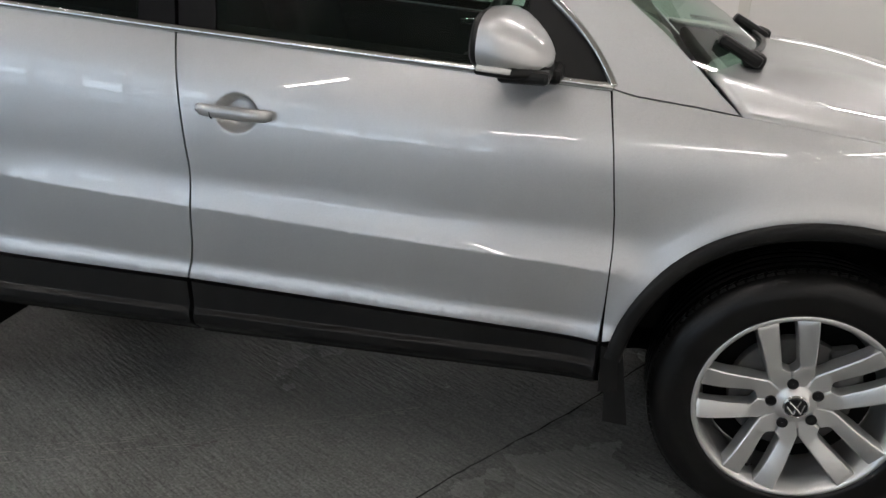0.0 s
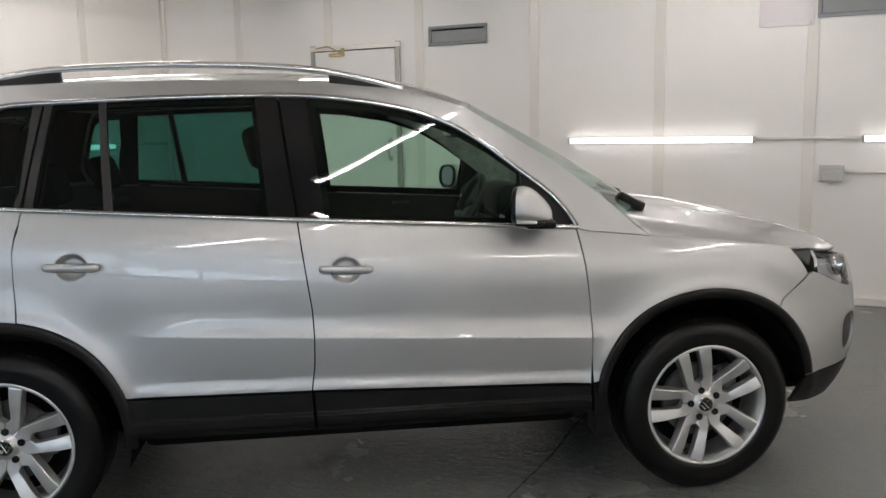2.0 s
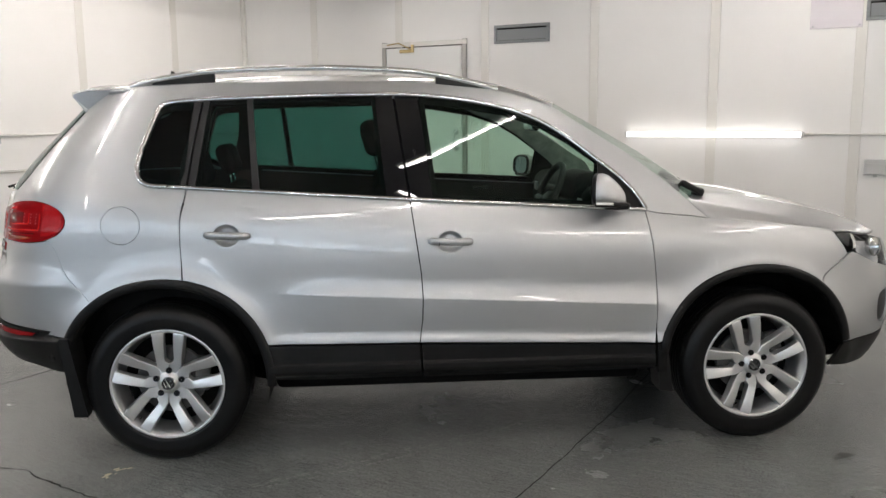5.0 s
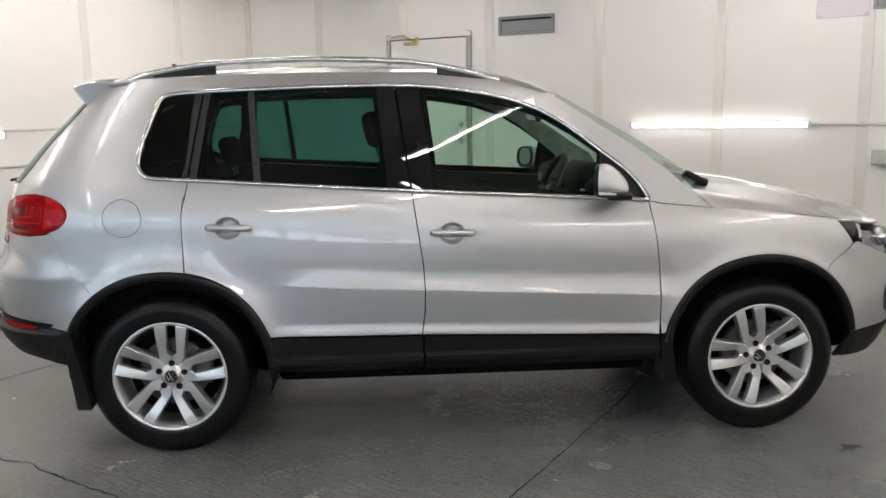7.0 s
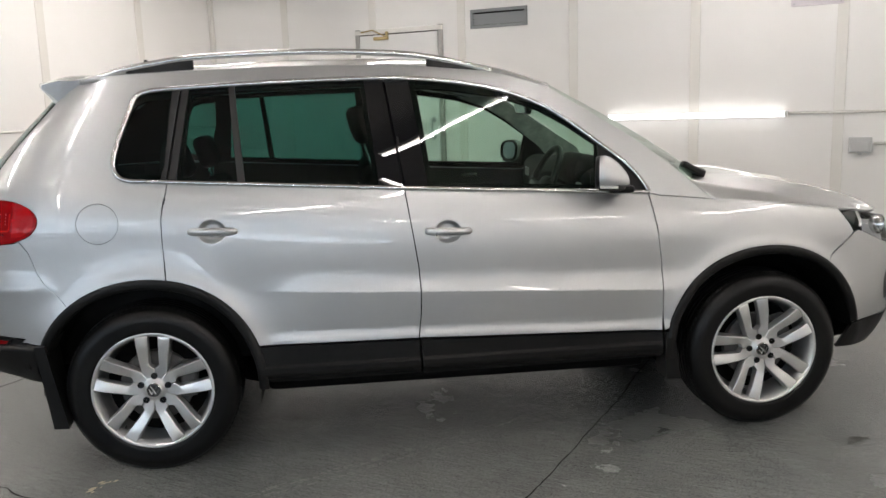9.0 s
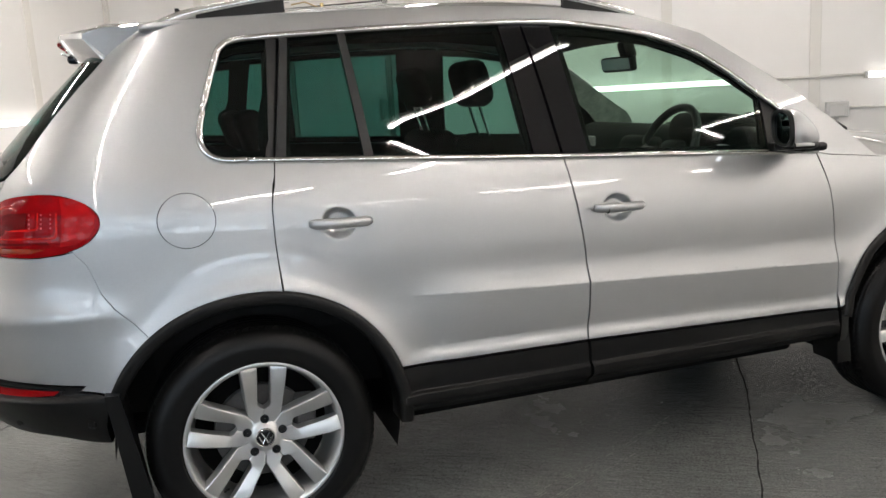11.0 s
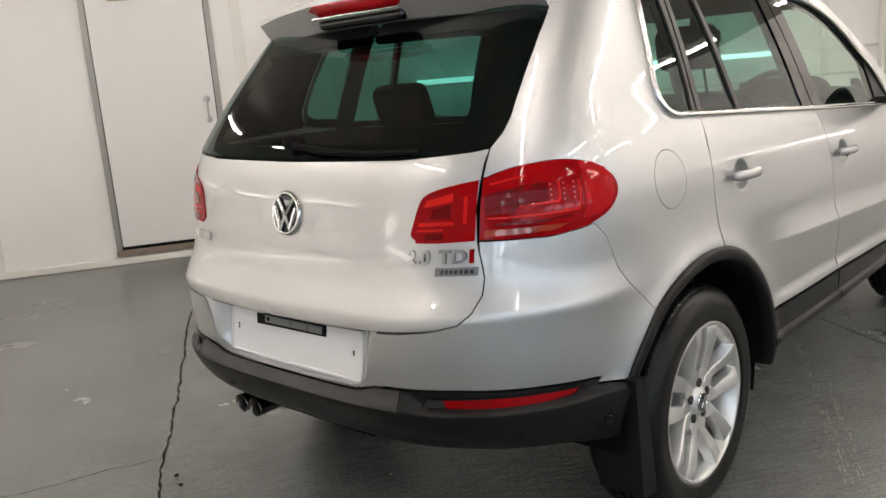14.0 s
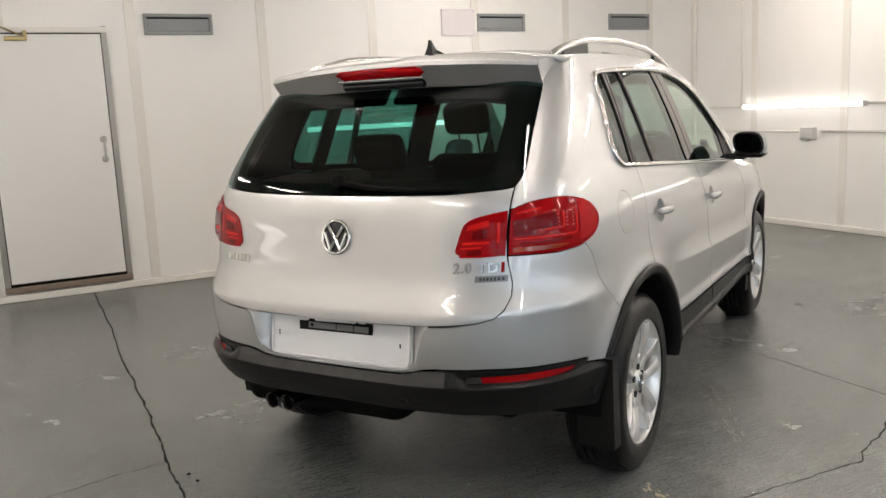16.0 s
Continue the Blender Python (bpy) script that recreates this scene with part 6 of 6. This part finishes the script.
# ---- underside and cabin ----
for nm, ctr, sz in (("floor_pan", (-0.02, 0, 0.325), (1.70, 1.34, 0.17)), ("rear_subframe", (-1.30, 0, 0.42), (0.9, 1.00, 0.26)), ("spare_wheel_well", (-1.86, 0, 0.50), (0.34, 1.00, 0.14)),
                    ("engine_tray", (1.35, 0, 0.43), (1.10, 1.00, 0.32)), ("front_tray", (1.82, 0, 0.40), (0.40, 1.20, 0.20))):
    boxed(nm, ctr, sz, DARK, car, 0.03)


def tub():
    """Dark cabin lining below the windows: floor and sides."""
    bm = bmesh.new()
    stations = [(-1.93, 0.60), (-1.6, 0.72), (-1.2, 0.73), (-0.3, 0.755), (0.7, 0.755), (1.0, 0.72)]
    rows = []
    for x, w in stations:
        t = dlo_bottom(min(max(x, -1.3), 0.79)) - 0.012
        rows.append([bm.verts.new((x, y, z)) for y, z in ((-w, t), (-w + 0.05, t), (-w + 0.06, 0.62), (-w + 0.1, 0.40), (w - 0.1, 0.40), (w - 0.06, 0.62), (w - 0.05, t), (w, t))])
    for a, b in zip(rows, rows[1:]):
        for k in range(7):
            bm.faces.new((a[k], a[k + 1], b[k + 1], b[k]))
    bm.faces.new(rows[0])
    bm.faces.new(rows[-1][::-1])
    return part("cabin_lining", bm, CABIN, car, "dark cabin lining")


tub()


def liner_pt(u, v):
    x, y, z = roof_pt(0.03 + 0.95 * u, v)
    return x, y * 0.97, z - 0.035


sheet("headlining", liner_pt, 20, 16, CABIN, car, 0.0, "dark headlining")
for side in (-1, 1):
    # inner faces of the pillars
    skin("pillar_lining", X((-1.40, 1.20), (-1.42, 1.26), (-1.39, 1.37), (-1.34, 1.50), (-1.31, 1.55), (-1.50, 1.57), (-1.60, 1.50)) + YR((0.60, 1.47), (0.60, 1.22), (0.62, 1.18)), CABIN, car, side, gap=0, grid=0.06, off=lambda m, z: -0.03, depth=0, step=0.05)
    skin("pillar_lining", X((0.17, 1.50), (0.34, 1.438), (0.465, 1.36), (0.579, 1.27), (0.672, 1.20), (0.775, 1.08), (0.98, 1.08), (0.90, 1.19), (0.74, 1.29), (0.56, 1.395), (0.39, 1.50)), PILLAR, car, side, gap=0, grid=0.06, off=lambda m, z: -0.02, depth=0, step=0.05)
    skin("pillar_lining", X((-0.41, 1.57), (-0.19, 1.56), (-0.14, 1.10), (-0.37, 1.12)), CABIN, car, side, gap=0, grid=0.06, off=lambda m, z: -0.03, depth=0, step=0.05)
    skin("pillar_lining", X((-1.18, 1.55), (-1.09, 1.55), (-1.14, 1.17), (-1.23, 1.17)), CABIN, car, side, gap=0, grid=0.06, off=lambda m, z: -0.03, depth=0, step=0.05)


def seat(x, y, w, base_z=0.62, back_h=0.62, rests=(0,), tilt=14, hw=0.14, lift_=0.0):
    bm = bmesh.new()
    box(bm, x + 0.22, y, base_z - 0.06, 0.52, w, 0.16, 0.05, Matrix.Rotation(radians(-6), 4, "Y"), 3)
    s = part("seat", bm, FABRIC, car, "dark fabric seat", smooth=True)
    bm = bmesh.new()
    t = radians(-tilt)
    m = Matrix.Rotation(t, 4, "Y")
    c = Vector((x - 0.06, y, base_z)) + m @ Vector((0, 0, back_h / 2))
    vs = box(bm, *c, 0.13, w, back_h, 0.055, m, 3)
    part("seat_back", bm, FABRIC, s, smooth=True)
    top = Vector((x - 0.06, y, base_z)) + m @ Vector((0, 0, back_h))
    for dy in rests:
        bm = bmesh.new()
        box(bm, top.x - 0.02 - lift_ * 0.5, y + dy, top.z + 0.13 + lift_, 0.09, hw * 2, 0.17, 0.042, m, 3)
        part("headrest", bm, FABRIC, s, smooth=True)
        bm = bmesh.new()
        for d in (-0.055, 0.055):
            tube(bm, [(top.x, y + dy + d, top.z - 0.02), (top.x - 0.015 - lift_ * 0.5, y + dy + d, top.z + 0.07 + lift_)], 0.006, 8)
        part("headrest_post", bm, CHROME, s)


seat(-0.17, -0.37, 0.50, 0.66, 0.54, hw=0.130, lift_=0.06)
seat(-0.17, 0.37, 0.50, 0.66, 0.54, hw=0.130, lift_=0.06)
seat(-0.98, 0.0, 1.24, 0.66, 0.48, (-0.40, 0.40), 18, hw=0.13)
bm = bmesh.new()
box(bm, 0.76, 0, 1.03, 0.42, 1.40, 0.22, 0.08, Matrix.Rotation(radians(6), 4, "Y"), 4)
box(bm, 0.64, -0.37, 1.125, 0.22, 0.40, 0.15, 0.06, Matrix.Rotation(radians(10), 4, "Y"), 4)
box(bm, 0.55, 0, 0.88, 0.22, 0.26, 0.44, 0.04, Matrix.Rotation(radians(12), 4, "Y"), 3)
box(bm, 0.15, 0, 0.58, 0.70, 0.20, 0.22, 0.04, None, 2)
dash = part("dashboard", bm, CABIN, car, "dark grey dashboard", smooth=True)
bm = bmesh.new()
for y in (0.0, 0.09, 0.50, -0.58):
    box(bm, 0.548, y, 1.065, 0.012, 0.075, 0.05, 0.006)
part("air_vent", bm, STEEL, dash)
bm = bmesh.new()
mw = Matrix.Translation((0.42, -0.37, 1.065)) @ Matrix.Rotation(radians(25), 4, "Y")
pts = [mw @ Vector((0, 0.187 * math.cos(2 * math.pi * k / 40), 0.187 * math.sin(2 * math.pi * k / 40))) for k in range(41)]
tube(bm, pts, 0.0165, 10, cap=False)
for q in (0, 180, 270):
    tube(bm, [mw @ Vector((0.02, 0, 0)), mw @ Vector((0, 0.18 * math.cos(radians(q)), 0.18 * math.sin(radians(q))))], 0.016, 6)
box(bm, *(mw @ Vector((0.02, 0, -0.01))), 0.05, 0.15, 0.13, 0.03, mw.to_3x3().to_4x4())
tube(bm, [mw @ Vector((0.02, 0, 0)), (0.70, -0.37, 0.96)], 0.04, 8)
part("steering_wheel", bm, WHEELRIM, car, "black leather steering wheel", smooth=True)
bm = bmesh.new()
box(bm, 0.42, 0.0, 1.425, 0.03, 0.26, 0.066, 0.014, Matrix.Rotation(radians(-10), 4, "Y"), 3)
box(bm, 0.46, 0.0, 1.485, 0.06, 0.07, 0.09, 0.02, Matrix.Rotation(radians(-20), 4, "Y"), 2)
rvm = part("rear_view_mirror", bm, CABIN, car, "black rear-view mirror")
boxed("mirror_glass", (0.402, 0.0, 1.425), (0.004, 0.235, 0.050), MIRROR, rvm, 0.0015, "grey mirror glass", Matrix.Rotation(radians(-10), 4, "Y"))

# ---- the car's middle lies a little nearer its right side ----
MIDDLE = -0.032


def settle(ob, m):
    """Move a part, and all below it, across to the car's true middle; the right flank stays."""
    m = m @ ob.matrix_basis
    if ob.type == "MESH":
        back = m.inverted()
        n = len(ob.data.vertices)
        co = np.empty(n * 3)
        ob.data.vertices.foreach_get("co", co)
        M, B = np.array(m), np.array(back)
        p = co.reshape(n, 3) @ M[:3, :3].T + M[:3, 3]
        t = np.clip((p[:, 1] + 0.62) / 0.22, 0, 1)
        p[:, 1] += MIDDLE * t * t * (3 - 2 * t)
        ob.data.vertices.foreach_set("co", (p @ B[:3, :3].T + B[:3, 3]).ravel())
        ob.data.update()
    for c in ob.children:
        settle(c, m)


for c in list(car.children):
    settle(c, Matrix())
